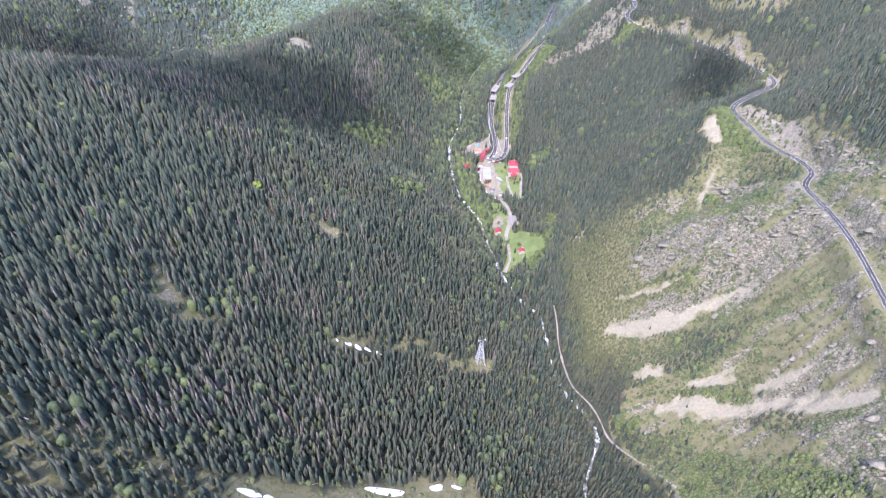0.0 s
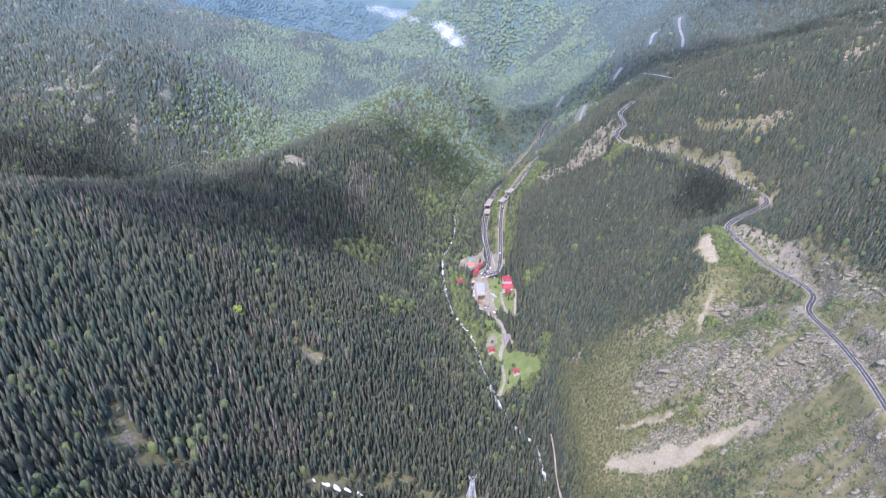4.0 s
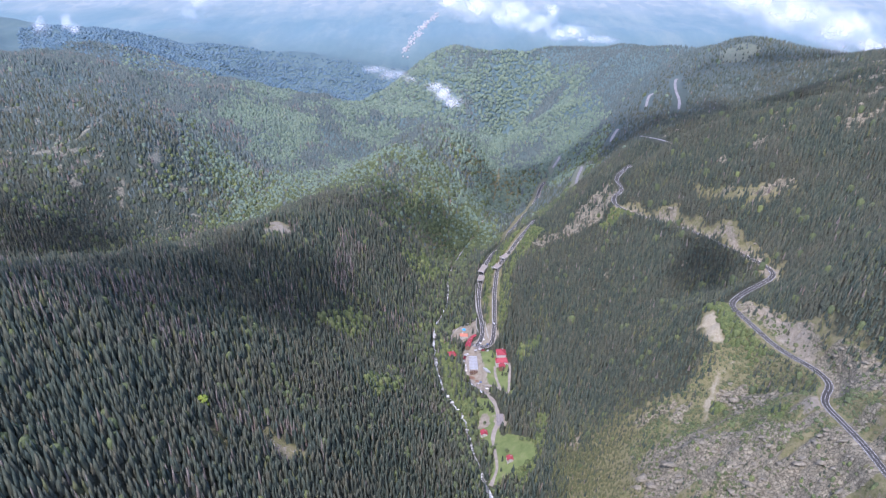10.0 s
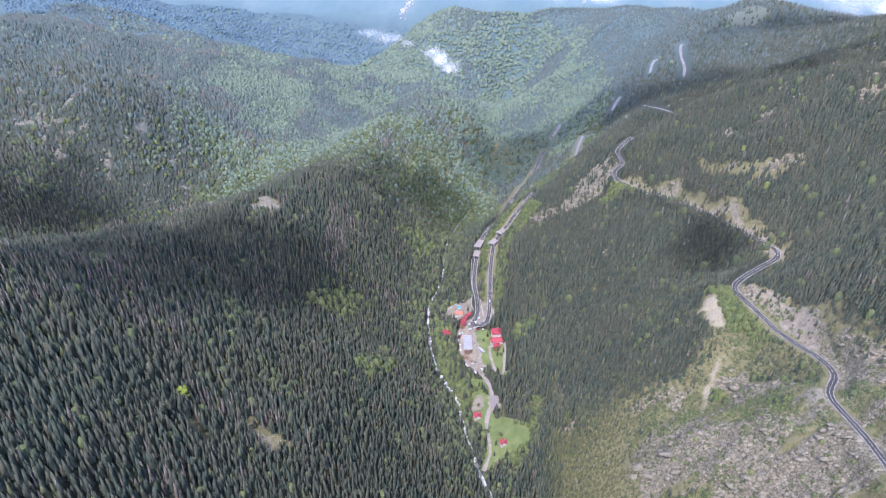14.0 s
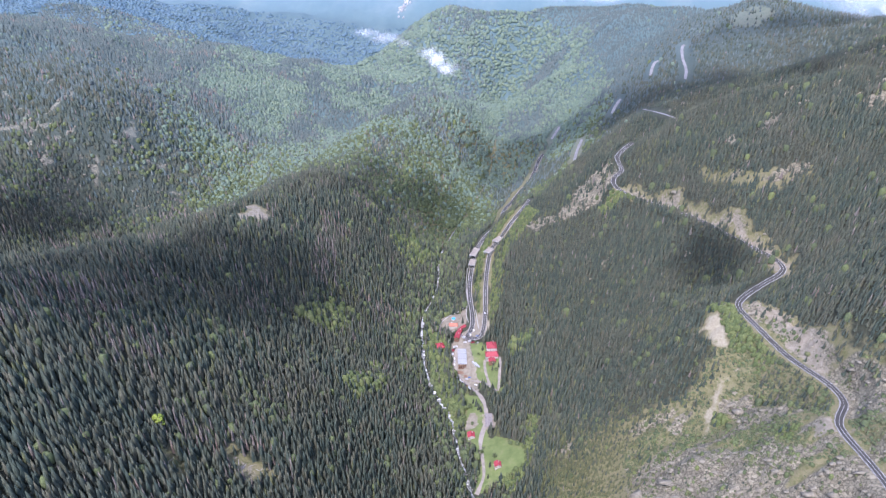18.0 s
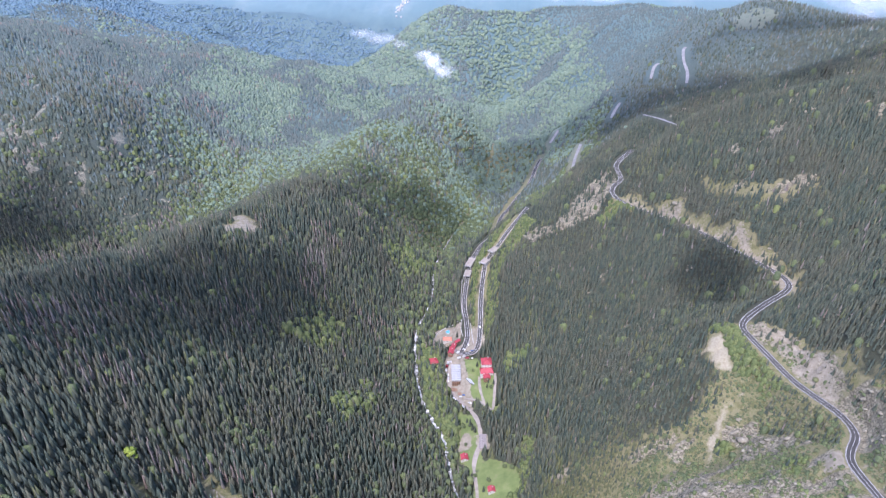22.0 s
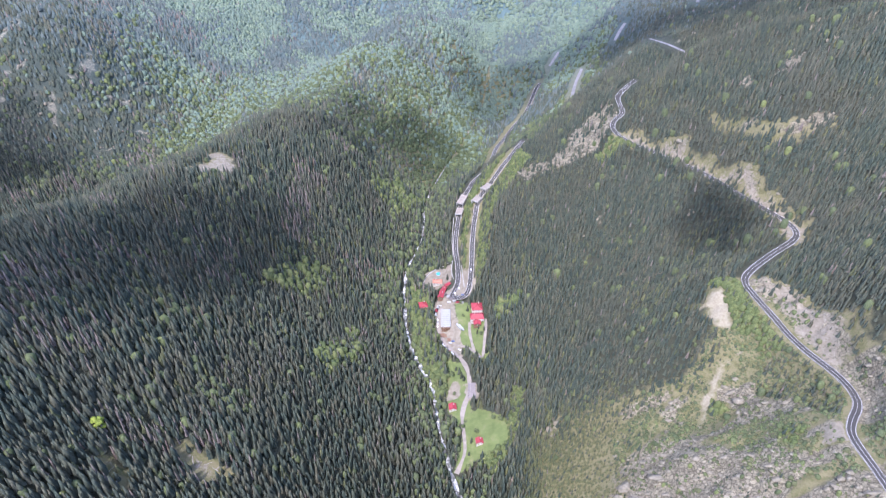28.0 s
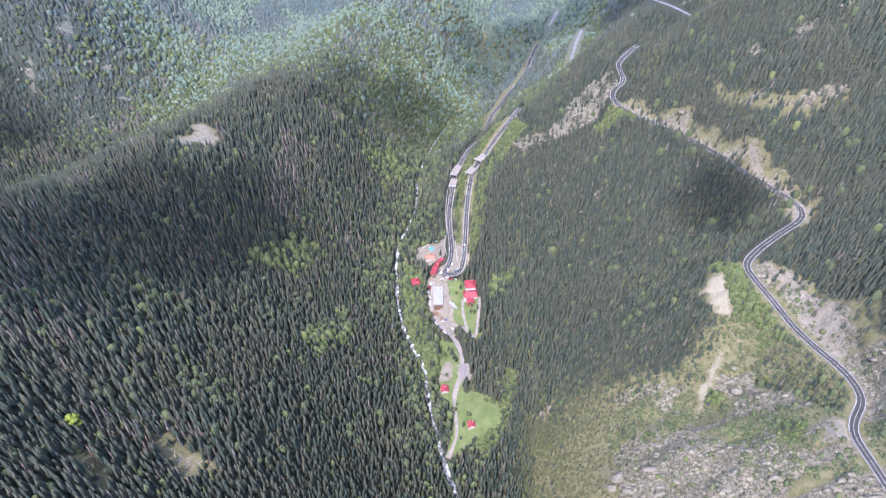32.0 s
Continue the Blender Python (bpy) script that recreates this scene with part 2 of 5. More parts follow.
# ---- lie of the land: ridge, spur and stream lines (x, y, z in metres) ----
LAND_LINES = {
    "stream_bed": [(150, 60, 90), (148, 200, 44), (140, 290, 22), (172, 362, 12), (140, 421, 3), (132, 503, -8), (109, 575, -15),
                   (84, 637, -22), (62, 740, -31), (28, 832, -38), (11, 929, -44), (11, 1020, -50), (35, 1120, -56), (42, 1250, -63),
                   (99, 1416, -71), (156, 1665, -86), (187, 1835, -94), (240, 2276, -112), (260, 2600, -120)],
    "village_bench": [(115, 674, -16), (85, 728, -24), (75, 877, -26), (117, 864, -20), (100, 790, -22), (158, 600, -3), (85, 960, -23),
                      (97, 1127, 2), (120, 1085, 15)],
    "spur_flank": [(-235, 155, 285), (-138, 190, 213), (-40, 228, 142), (45, 255, 98), (-294, 400, 278), (-254, 275, 284), (-231, 387, 222),
                   (-192, 321, 196), (-141, 442, 126), (-46, 358, 80), (-85, 419, 84), (46, 459, 12), (-146, 571, 118), (-211, 569, 176),
                   (-221, 510, 205), (-102, 589, 110), (-159, 703, 122), (-208, 654, 186), (-41, 761, 25), (-131, 870, 47), (-118, 963, 58),
                   (-20, 706, 22), (-52, 1232, 0), (-91, 1194, 50), (-200, 1044, 108), (-36, 1355, 12)],
    "spur_crest": [(-420, 250, 385), (-400, 380, 350), (-367, 509, 305), (-347, 640, 281), (-366, 740, 231), (-368, 850, 188),
                   (-343, 950, 152), (-294, 1040, 127), (-231, 1140, 111), (-156, 1270, 90), (-122, 1330, 71), (-82, 1500, 54),
                   (-27, 1680, 68), (40, 1750, 59), (110, 1700, 6), (30, 1900, 1), (90, 2080, -69)],
    "side_valley": [(-560, 850, 80), (-530, 1050, 20), (-440, 1250, -22), (-420, 1411, -46), (-330, 1600, -60), (-220, 1800, -66),
                    (-90, 2000, -88), (70, 2230, -108)],
    "west_flank": [(-623, 1412, 88), (-722, 1407, 160), (-800, 1352, 95), (-841, 1250, 62), (-795, 1150, 28), (-917, 1550, 204),
                   (-702, 1650, 122), (-459, 1800, -4), (-659, 1330, 27), (-284, 1950, -20)],
    "west_crest": [(-1161, 1750, 244), (-923, 1850, 192), (-668, 2000, 93), (-486, 2100, 32), (-357, 2200, -13), (-213, 2300, -65),
                   (-1300, 2300, 48), (-900, 2400, -12), (-600, 2500, -72), (-250, 2650, -127)],
    "east_flank": [(222, 538, 44), (202, 490, 28), (145, 522, 2), (242, 413, 55), (229, 290, 45), (319, 351, 130), (333, 230, 168),
                   (368, 393, 216), (322, 464, 138), (382, 546, 200), (401, 562, 206), (371, 724, 206), (338, 697, 174), (312, 766, 140),
                   (318, 622, 112), (209, 646, 22), (295, 576, 128), (344, 864, 131), (274, 906, 92), (204, 762, 38), (368, 665, 166),
                   (457, 812, 197), (432, 688, 226), (445, 560, 250), (473, 650, 318)],
    "east_shelf": [(440, 907, 252), (492, 1000, 306), (555, 960, 350), (572, 900, 325), (320, 1105, 190), (407, 1255, 218), (398, 1455, 150),
                   (534, 1508, 250), (488, 1544, 203), (365, 1779, 36), (155, 1231, 12), (233, 1153, 118), (145, 1022, 44), (330, 1000, 150),
                   (372, 1950, 70), (287, 1900, 2), (189, 1700, -45), (300, 1450, 22), (664, 1350, 268), (130, 2350, 40)],
    "east_crest": [(480, 420, 330), (600, 500, 430), (640, 740, 420), (756, 1150, 382), (759, 1350, 338), (703, 1480, 333), (669, 1550, 333),
                   (615, 1750, 270), (561, 2100, 198), (438, 2400, 150), (340, 2450, 128), (244, 2500, 105), (74, 2550, 92), (-77, 2500, 48),
                   (950, 1700, 200), (850, 2200, 80), (420, 2720, 0), (100, 2800, -15)],
    "valley_head": [(150, -200, 200), (-300, -100, 440), (450, -100, 430), (-620, 300, 420), (-700, 650, 300), (850, 800, 470), (780, 300, 520)],
    "outer_hills": [(-2100, 2750, 190), (-1735, 2750, 128), (-1398, 2820, 98), (-1200, 2900, 52), (-900, 2980, 10), (-560, 3020, -40), (-1500, 2480, 40), (-700, 2720, -90), (-100, 3100, -90), (500, 3150, -60), (-1300, 3300, -40), (-1500, 1500, 300), (-1500, 900, 320), (-1100, 1100, 150),
                    (1300, 1200, 380), (1300, 1900, 180)],
}


def ramp(v, a, b):
    v = np.clip((v - a) / (b - a), 0.0, 1.0)
    return v * v * (3 - 2 * v)


def lattice(x, y, seed):
    """Smooth value noise, -1 to 1."""
    xi, yi = np.floor(x), np.floor(y)
    fx, fy = x - xi, y - yi
    fx, fy = fx * fx * (3 - 2 * fx), fy * fy * (3 - 2 * fy)

    def corner(a, b):
        v = np.sin(a * 127.1 + b * 311.7 + seed * 74.7) * 43758.5453
        return (v - np.floor(v)) * 2 - 1
    top = corner(xi, yi) * (1 - fx) + corner(xi + 1, yi) * fx
    low = corner(xi, yi + 1) * (1 - fx) + corner(xi + 1, yi + 1) * fx
    return top * (1 - fy) + low * fy


def fit_land():
    pts = np.array([p for line in LAND_LINES.values() for p in line], float)
    xy, z = pts[:, :2] / 500.0, pts[:, 2]
    d2 = ((xy[:, None] - xy[None]) ** 2).sum(-1) + 1e-12
    k = 0.5 * d2 * np.log(d2) + 4e-4 * np.eye(len(xy))
    q = np.c_[np.ones(len(xy)), xy]
    m = np.block([[k, q], [q.T, np.zeros((3, 3))]])
    w = np.linalg.solve(m, np.r_[z, 0, 0, 0])
    return xy, w


LAND_XY, LAND_W = fit_land()


def smooth_land(x, y):
    """The height of the land without its small relief."""
    x, y = np.atleast_1d(np.asarray(x, float)), np.atleast_1d(np.asarray(y, float))
    out = np.empty(len(x))
    for a in range(0, len(x), 20000):
        px = np.c_[np.clip(x[a:a + 20000], -2200, 1450), np.clip(y[a:a + 20000], -300, 3400)] / 500.0
        d2 = ((px[:, None] - LAND_XY[None]) ** 2).sum(-1) + 1e-12
        out[a:a + 20000] = 0.5 * (d2 * np.log(d2)) @ LAND_W[:-3] + LAND_W[-3] + px @ LAND_W[-2:]
    plain = -40 + 0.062 * (y - 2900) + (3 + 62 * ramp(-y, -3900, -2900)) * lattice(x / 520 + 0.2 * y / 400, y / 400, 3) + (1 + 27 * ramp(-y, -3900, -2900)) * lattice(x / 190, y / 170 + 0.3 * x / 190, 4)
    return out + (plain - out) * ramp(y, 2950, 3400)


def relief(x, y):
    """Gullies, knolls and roughness."""
    steep = ramp(x, 180, 330) * ramp(-y, -1250, -900)
    v = 9 * lattice(x / 130, y / 130, 11) + 4.5 * lattice(x / 52, y / 52, 12)
    v = v + (1.6 + 2.2 * steep) * lattice(x / 22, y / 22, 13) + (0.6 + 1.3 * steep) * lattice(x / 9, y / 9, 14)
    slab = np.abs(lattice((x * 0.8 + y * 0.6) / 17, (y * 0.8 - x * 0.6) / 34, 15))
    v = v + steep * (4.5 * slab - 2.0)
    step = np.abs(lattice((x * 0.97 + y * 0.24) / 46, (y * 0.97 - x * 0.24) / 10, 16))
    v = v + steep * (4.0 * step - 1.5)
    brow = y - np.interp(x, [300, 384, 449, 520, 595, 700], [1085, 1095, 1118, 1070, 1000, 900])
    v = v + ramp(x, 320, 380) * ramp(-x, -720, -600) * (10 * np.exp(-(brow / 28) ** 2) - 24 * np.exp(-((brow - 78) / 45) ** 2))
    far = ramp(y, 1280, 1500) * ramp(-y, -3000, -2700)
    far = far * (1 - 0.85 * ramp(x, 240, 360) * ramp(-y, -1850, -1650))
    v = v + far * (20 - 44 * np.abs(lattice(x / 420 + 0.3 * y / 200, y / 200, 17)) + 9 - 20 * np.abs(lattice(x / 150, y / 85 + 0.4 * x / 150, 18)))
    return v * ramp(smooth_dist_to_stream(x, y), 10, 110)


def smooth_dist_to_stream(x, y):
    line = np.array(LAND_LINES["stream_bed"], float)
    sx = np.interp(y, line[:, 1], line[:, 0])
    return np.abs(x - sx)


def crags(x, y):
    """Where bare rock breaks through the woods."""
    west = ramp(-x, 480, 560) * ramp(y, 1250, 1340) * ramp(-y, -1760, -1640)
    east = ramp(x, 400, 450) * ramp(y, 850, 900) * ramp(-y, -1400, -1250)
    mid = ramp(x, 190, 230) * ramp(-x, -400, -340) * ramp(y, 600, 660) * ramp(-y, -1060, -980) * ramp(lattice(x / 30, y / 26, 84), 0.25, 0.5)
    fold = lattice((x + 0.4 * y) / 34, (y - 0.4 * x) / 17, 81) + 0.5 * lattice(x / 13, y / 11, 82)
    west = west * ramp(fold, 0.42, 0.7)
    return west + (0.8 * east + 0.7 * mid) * ramp(fold, 0.5, 0.8)


def outcrop(x, y):
    """Where the open slope is bare rock, 0 to 1: broken bands along the strata."""
    u, w = x * 0.97 + y * 0.24, y * 0.97 - x * 0.24
    big = lattice(x / 62, y / 48, 21) + 0.45 * lattice(x / 24, y / 19, 22)
    band = 1 - 2.2 * np.abs(lattice(u / 58, w / 15, 23))
    return ramp(0.55 * big + 0.45 * band + 0.35 * lattice(u / 17, w / 6, 24) + 0.2 * ramp(-y, -610, -570) * ramp(y, 400, 470) - 0.3 * ramp(y, 590, 630) + 0.8 * patch(x, y, ROCKY, 6), -0.05, 0.5)


# ---- ways and waters (x, y on the plan) ----
UPPER_ROAD = [(378, 310), (378, 350), (380, 393), (382, 415), (385, 440), (387, 465), (389, 492), (388, 519), (386, 544), (394, 558), (408, 573), (411, 589), (408, 609), (401, 628), (392, 654), (386, 680),
              (377, 704), (370, 726), (384, 743), (423, 776), (451, 795), (459, 809), (453, 826), (435, 846), (409, 878), (382, 938), (354, 1003),
              (322, 1042), (308, 1062), (312, 1080), (328, 1090), (326, 1105), (322, 1122), (337, 1140), (358, 1160)]
LOWER_LEG = [(90, 914), (80, 921), (86, 931), (92, 952), (90, 990), (86, 1028), (89, 1066), (93, 1098), (97, 1125), (105, 1146), (119, 1180), (139, 1209),
             (154, 1274), (167, 1362), (186, 1407), (214, 1482), (234, 1510), (257, 1576), (272, 1624), (285, 1644)]
RETURN_LEG = [(80, 919), (90, 913), (102, 915), (108, 931), (111, 965), (113, 1024), (121, 1088), (127, 1102), (134, 1110), (146, 1125), (163, 1153), (182, 1181), (204, 1225)]
FAR_ROADS = [[(390, 1450), (410, 1500), (426, 1531)], [(476, 1512), (499, 1579), (514, 1587)], [(507, 1391), (523, 1437), (528, 1489), (543, 1547), (552, 1560)],
             [(299, 1331), (322, 1430), (346, 1500)], [(305, 1666), (323, 1702), (332, 1723)], [(406, 1290), (415, 1252), (420, 1194), (425, 1154)]]
VILLAGE_TRACK = [(78, 924), (68, 913), (64, 891), (63, 865), (70, 844), (85, 823), (101, 799), (106, 769), (104, 748), (97, 729), (95, 710), (98, 687), (99, 668), (95, 656), (88, 639)]
SIDE_TRACKS = [[(86, 834), (104, 828), (113, 816), (123, 802)], [(113, 816), (109, 835), (106, 859), (108, 874)], [(123, 802), (126, 828), (129, 858), (129, 871)]]
FOOTPATH = [(147, 560), (147, 530), (145, 497), (148, 452), (153, 425), (168, 403), (175, 380), (178, 356), (194, 335), (210, 315), (228, 288)]
STREAM = [(150, 60), (148, 200), (140, 290), (154, 323), (172, 362), (160, 395), (140, 421), (134, 470), (132, 503), (129, 550), (109, 575), (95, 605), (84, 637), (70, 690), (64, 725), (59, 766),
          (40, 805), (28, 832), (16, 880), (11, 929), (8, 975), (11, 1020), (28, 1070), (33, 1123), (30, 1180), (42, 1250), (70, 1330), (99, 1416), (130, 1540), (156, 1665), (187, 1835), (240, 2276)]

# ---- patches of open ground (x, y on the plan) ----
OPEN_SLOPE = [(208, 501), (232, 548), (247, 610), (258, 648), (268, 667), (296, 668), (318, 664), (331, 676), (338, 690), (332, 715), (349, 735), (370, 733), (384, 735), (400, 690), (420, 645), (430, 595), (445, 520), (450, 380), (380, 180), (223, 270), (194, 339), (189, 384), (216, 428)]
ROAD_BANK = [(382, 728), (413, 715), (420, 673), (422, 624), (414, 604), (398, 641), (388, 681)]
STANDS = [[(195, 489), (238, 465), (284, 446), (295, 423), (311, 426), (309, 406), (290, 398), (271, 389), (243, 414), (223, 412), (185, 423)], [(293, 332), (319, 317), (316, 300), (293, 318)],
          [(370, 659), (398, 641), (409, 579), (394, 559), (379, 566), (365, 625)], [(208, 501), (236, 548), (250, 580), (240, 520), (225, 500)], [(177, 369), (190, 372), (215, 335), (210, 315), (177, 335)],
          [(205, 355), (241, 342), (250, 304), (211, 298)], [(296, 334), (326, 316), (316, 299), (295, 319)], [(249, 428), (292, 440), (318, 433), (308, 409), (288, 397), (262, 402)]]
LEDGES = [[(235, 1090), (282, 1121), (318, 1128), (319, 1093), (300, 1061), (269, 1058), (197, 1066), (150, 1130), (180, 1105)], [(472, 998), (496, 1018), (516, 1030), (486, 994)], [(562, 972), (582, 988), (584, 952), (564, 940)], [(-183, 288), (-175, 299), (-159, 290), (-173, 282)], [(-287, 272), (-276, 278), (-268, 270), (-279, 264)], [(-232, 247), (-218, 253), (-214, 243), (-226, 240)], [(322, 790), (330, 804), (334, 795), (328, 786)], [(278, 938), (284, 955), (289, 945), (285, 936)], [(252, 924), (258, 938), (263, 930)]]
LEDGES += [[(366, 876), (374, 894), (379, 884), (372, 874)], [(182, 680), (200, 686), (204, 665), (188, 658)], [(274, 953), (294, 962), (282, 927)], [(465, 985), (492, 1010), (505, 990), (480, 965)], [(-640, 1440), (-622, 1446), (-606, 1402), (-618, 1398)]]
ROAD_CUT = [(310, 1062), (333, 1052), (366, 1012), (391, 962), (412, 908), (434, 872), (462, 842), (478, 812), (466, 795), (447, 788), (440, 830), (406, 886), (380, 942), (352, 1002), (315, 1042)]
SCREES = [[(216, 430), (243, 424), (240, 410), (218, 418)], [(258, 392), (298, 386), (292, 374), (264, 378)], [(296, 362), (325, 356), (345, 350), (343, 343), (322, 345), (302, 351)], [(197, 493), (205, 503), (267, 476), (292, 477), (329, 464), (323, 458), (284, 461), (263, 453), (218, 474)],
          [(222, 371), (248, 381), (287, 352), (364, 311), (359, 296), (285, 341), (252, 351)],
          [(327, 712), (349, 730), (356, 685), (338, 690)], [(211, 540), (249, 530), (284, 518), (253, 518), (222, 532)],
          [(310, 615), (329, 643), (350, 666), (340, 643), (320, 619)]]
MEADOWS = [[(88, 640), (101, 720), (112, 728), (145, 701), (147, 673), (118, 660)], [(74, 813), (101, 797), (110, 760), (103, 720), (90, 706), (78, 733)],
           [(86, 907), (102, 901), (130, 866), (128, 799), (92, 829), (88, 858)]]
YARDS = [[(372, 540), (384, 535), (385, 556), (376, 556)], [(76, 745), (92, 745), (94, 770), (80, 775)], [(99, 742), (117, 742), (117, 768), (100, 768)], [(56, 917), (84, 929), (92, 848), (103, 806), (77, 827), (60, 857)], [(35, 997), (83, 990), (84, 954), (59, 946), (41, 963)], [(70, 925), (110, 912), (118, 935), (100, 975), (86, 940)]]
CLEARINGS = [[(-302, 1096), (-252, 1066), (-232, 1030), (-258, 1000), (-296, 985), (-282, 1040)], [(398, 1024), (420, 968), (440, 925), (466, 912), (510, 888), (502, 874), (460, 888), (432, 910), (414, 958)], [(-127, 411), (-86, 437), (-27, 463), (60, 460), (60, 437), (-27, 443), (-112, 405)], [(-330, 216), (-263, 216), (-222, 210), (-192, 212), (-137, 208), (-60, 236), (62, 278), (80, 256), (-60, 200), (-237, 146)], [(618, 1545), (653, 1540), (700, 1490), (657, 1470), (614, 1498)]]
CLEARINGS += [[(-255, 391), (-240, 384), (-221, 362), (-190, 370), (-187, 356), (-219, 342), (-241, 346)], [(-167, 576), (-159, 583), (-124, 577), (-105, 558), (-134, 551), (-153, 556)], [(-206, 542), (-195, 548), (-171, 517), (-183, 512)]]
BARE = [[(-306, 1100), (-255, 1072), (-226, 1032), (-250, 996), (-292, 985), (-272, 1045)], [(-250, 388), (-240, 382), (-222, 356), (-228, 348), (-240, 352)], [(-160, 575), (-130, 572), (-116, 560), (-140, 556)]]
SNOW_BEDS = [[(-114, 398), (-60, 408), (-58, 426), (-112, 420)], [(-145, 186), (32, 228), (26, 256), (-145, 210)], [(30, 440), (62, 440), (60, 466), (34, 468)]]
LEAF_SPOTS = [[(-158, 862), (-132, 926), (-84, 928), (-112, 858)], [(-80, 750), (-52, 842), (-28, 784), (-60, 730)], [(137, 894), (172, 880), (166, 846), (140, 860)], [(-60, 1180), (-20, 1240), (20, 1190), (-20, 1120)]]
ROCKY = [[(255, 662), (290, 670), (312, 676), (318, 645), (299, 622), (264, 640)], [(342, 648), (380, 636), (388, 608), (350, 610)], [(395, 620), (425, 610), (440, 560), (415, 545), (400, 560)]]
BUSHY = [[(280, 1050), (300, 1052), (328, 1040), (336, 1021), (290, 1030)], [(353, 735), (366, 726), (385, 672), (372, 660), (351, 680)], [(100, 1104), (130, 1170), (184, 1199), (201, 1109), (165, 1073), (128, 1052)], [(20, 960), (56, 950), (52, 900), (62, 850), (80, 760), (60, 740), (30, 850)], [(95, 950), (107, 945), (112, 1075), (125, 1108), (150, 1135), (120, 1170), (99, 1110)], [(117, 930), (134, 945), (142, 1045), (170, 1085), (190, 1170), (160, 1140), (124, 1080)]]
BUSHY += [[(345, 742), (352, 690), (372, 655), (400, 640), (388, 672), (376, 704), (366, 730)], [(135, 640), (160, 690), (172, 740), (158, 745), (140, 700), (118, 658)], [(182, 382), (214, 376), (206, 360), (190, 362)], [(226, 316), (269, 307), (292, 278), (316, 274), (332, 223), (237, 276)], [(205, 549), (239, 505), (246, 514), (272, 502), (288, 519), (250, 542), (207, 564)], [(346, 568), (366, 563), (356, 546), (346, 557)], [(325, 630), (336, 638), (344, 616), (335, 615)]]
BUSHY += [[(229, 398), (288, 366), (314, 355), (308, 345), (260, 369)]]


def inside(x, y, poly):
    hit = np.zeros(len(x), bool)
    for (ax, ay), (bx, by) in zip(poly, poly[1:] + poly[:1]):
        if ay == by:
            continue
        hit ^= ((ay > y) != (by > y)) & (x < (bx - ax) * (y - ay) / (by - ay) + ax)
    return hit


def edge_distance(x, y, poly):
    """Metres into (positive) or out of (negative) a patch."""
    d = np.full(len(x), 1e9)
    for (ax, ay), (bx, by) in zip(poly, poly[1:] + poly[:1]):
        ux, uy = bx - ax, by - ay
        s = np.clip(((x - ax) * ux + (y - ay) * uy) / (ux * ux + uy * uy), 0, 1)
        d = np.minimum(d, np.hypot(x - ax - s * ux, y - ay - s * uy))
    return np.where(inside(x, y, poly), d, -d)


def patch(x, y, polys, soft=8.0):
    """How far a place lies within ragged patches, 0 to 1."""
    sway = min(7.0, 1.2 * soft)
    x, y = x + sway * (lattice(x / 26, y / 26, 5) + 0.4 * lattice(x / 8, y / 8, 6)), y + sway * (lattice(x / 26, y / 26, 7) + 0.4 * lattice(x / 8, y / 8, 8))
    return np.max([np.clip(0.5 + edge_distance(x, y, p) / (2 * soft), 0, 1) for p in polys], axis=0)


def smooth_line(points, step=4.0, rounds=3):
    p = np.array(points, float)
    for _ in range(rounds):
        q = np.empty((2 * len(p) - 2, 2))
        q[0::2], q[1::2] = 0.75 * p[:-1] + 0.25 * p[1:], 0.25 * p[:-1] + 0.75 * p[1:]
        p = np.vstack([p[:1], q, p[-1:]])
    s = np.r_[0, np.cumsum(np.hypot(*np.diff(p, axis=0).T))]
    u = np.arange(0, s[-1], step)
    return np.c_[np.interp(u, s, p[:, 0]), np.interp(u, s, p[:, 1])]


def way_heights(line, reach):
    """Heights along a way, evened out over some metres."""
    z = smooth_land(line[:, 0], line[:, 1]) + 0.35 * relief(line[:, 0], line[:, 1])
    k = np.exp(-0.5 * (np.arange(-3 * reach, 3 * reach + 1, 4.0) / reach) ** 2)
    k /= k.sum()
    half = len(k) // 2
    return np.convolve(np.r_[np.full(half, z[0]), z, np.full(half, z[-1])], k, "valid")[:len(z)]


WAYS = []  # (line, heights, half width of the bench)
for pts, half, reach in [(UPPER_ROAD, 6.5, 40), (LOWER_LEG, 6.5, 40), (RETURN_LEG, 6.5, 40), (VILLAGE_TRACK, 4.5, 20), (FOOTPATH, 2.5, 12)] + [(p, 6, 40) for p in FAR_ROADS] + [(p, 3.5, 16) for p in SIDE_TRACKS]:
    way = smooth_line(pts)
    WAYS.append((way, way_heights(way, reach), half))
brook = smooth_line(STREAM)
bank_z = way_heights(brook, 12)
brook_z = np.maximum(np.minimum.accumulate(bank_z), bank_z - 3.0) - 1.0


def nearest_way(x, y, line):
    d, k = np.full(len(x), 1e9), np.zeros(len(x), int)
    near = (x > line[:, 0].min() - 40) & (x < line[:, 0].max() + 40) & (y > line[:, 1].min() - 40) & (y < line[:, 1].max() + 40)
    idx = np.where(near)[0]
    for a in range(0, len(idx), 20000):
        i = idx[a:a + 20000]
        dd = np.hypot(x[i, None] - line[None, :, 0], y[i, None] - line[None, :, 1])
        k[i] = dd.argmin(1)
        d[i] = dd[np.arange(len(i)), k[i]]
    return d, k


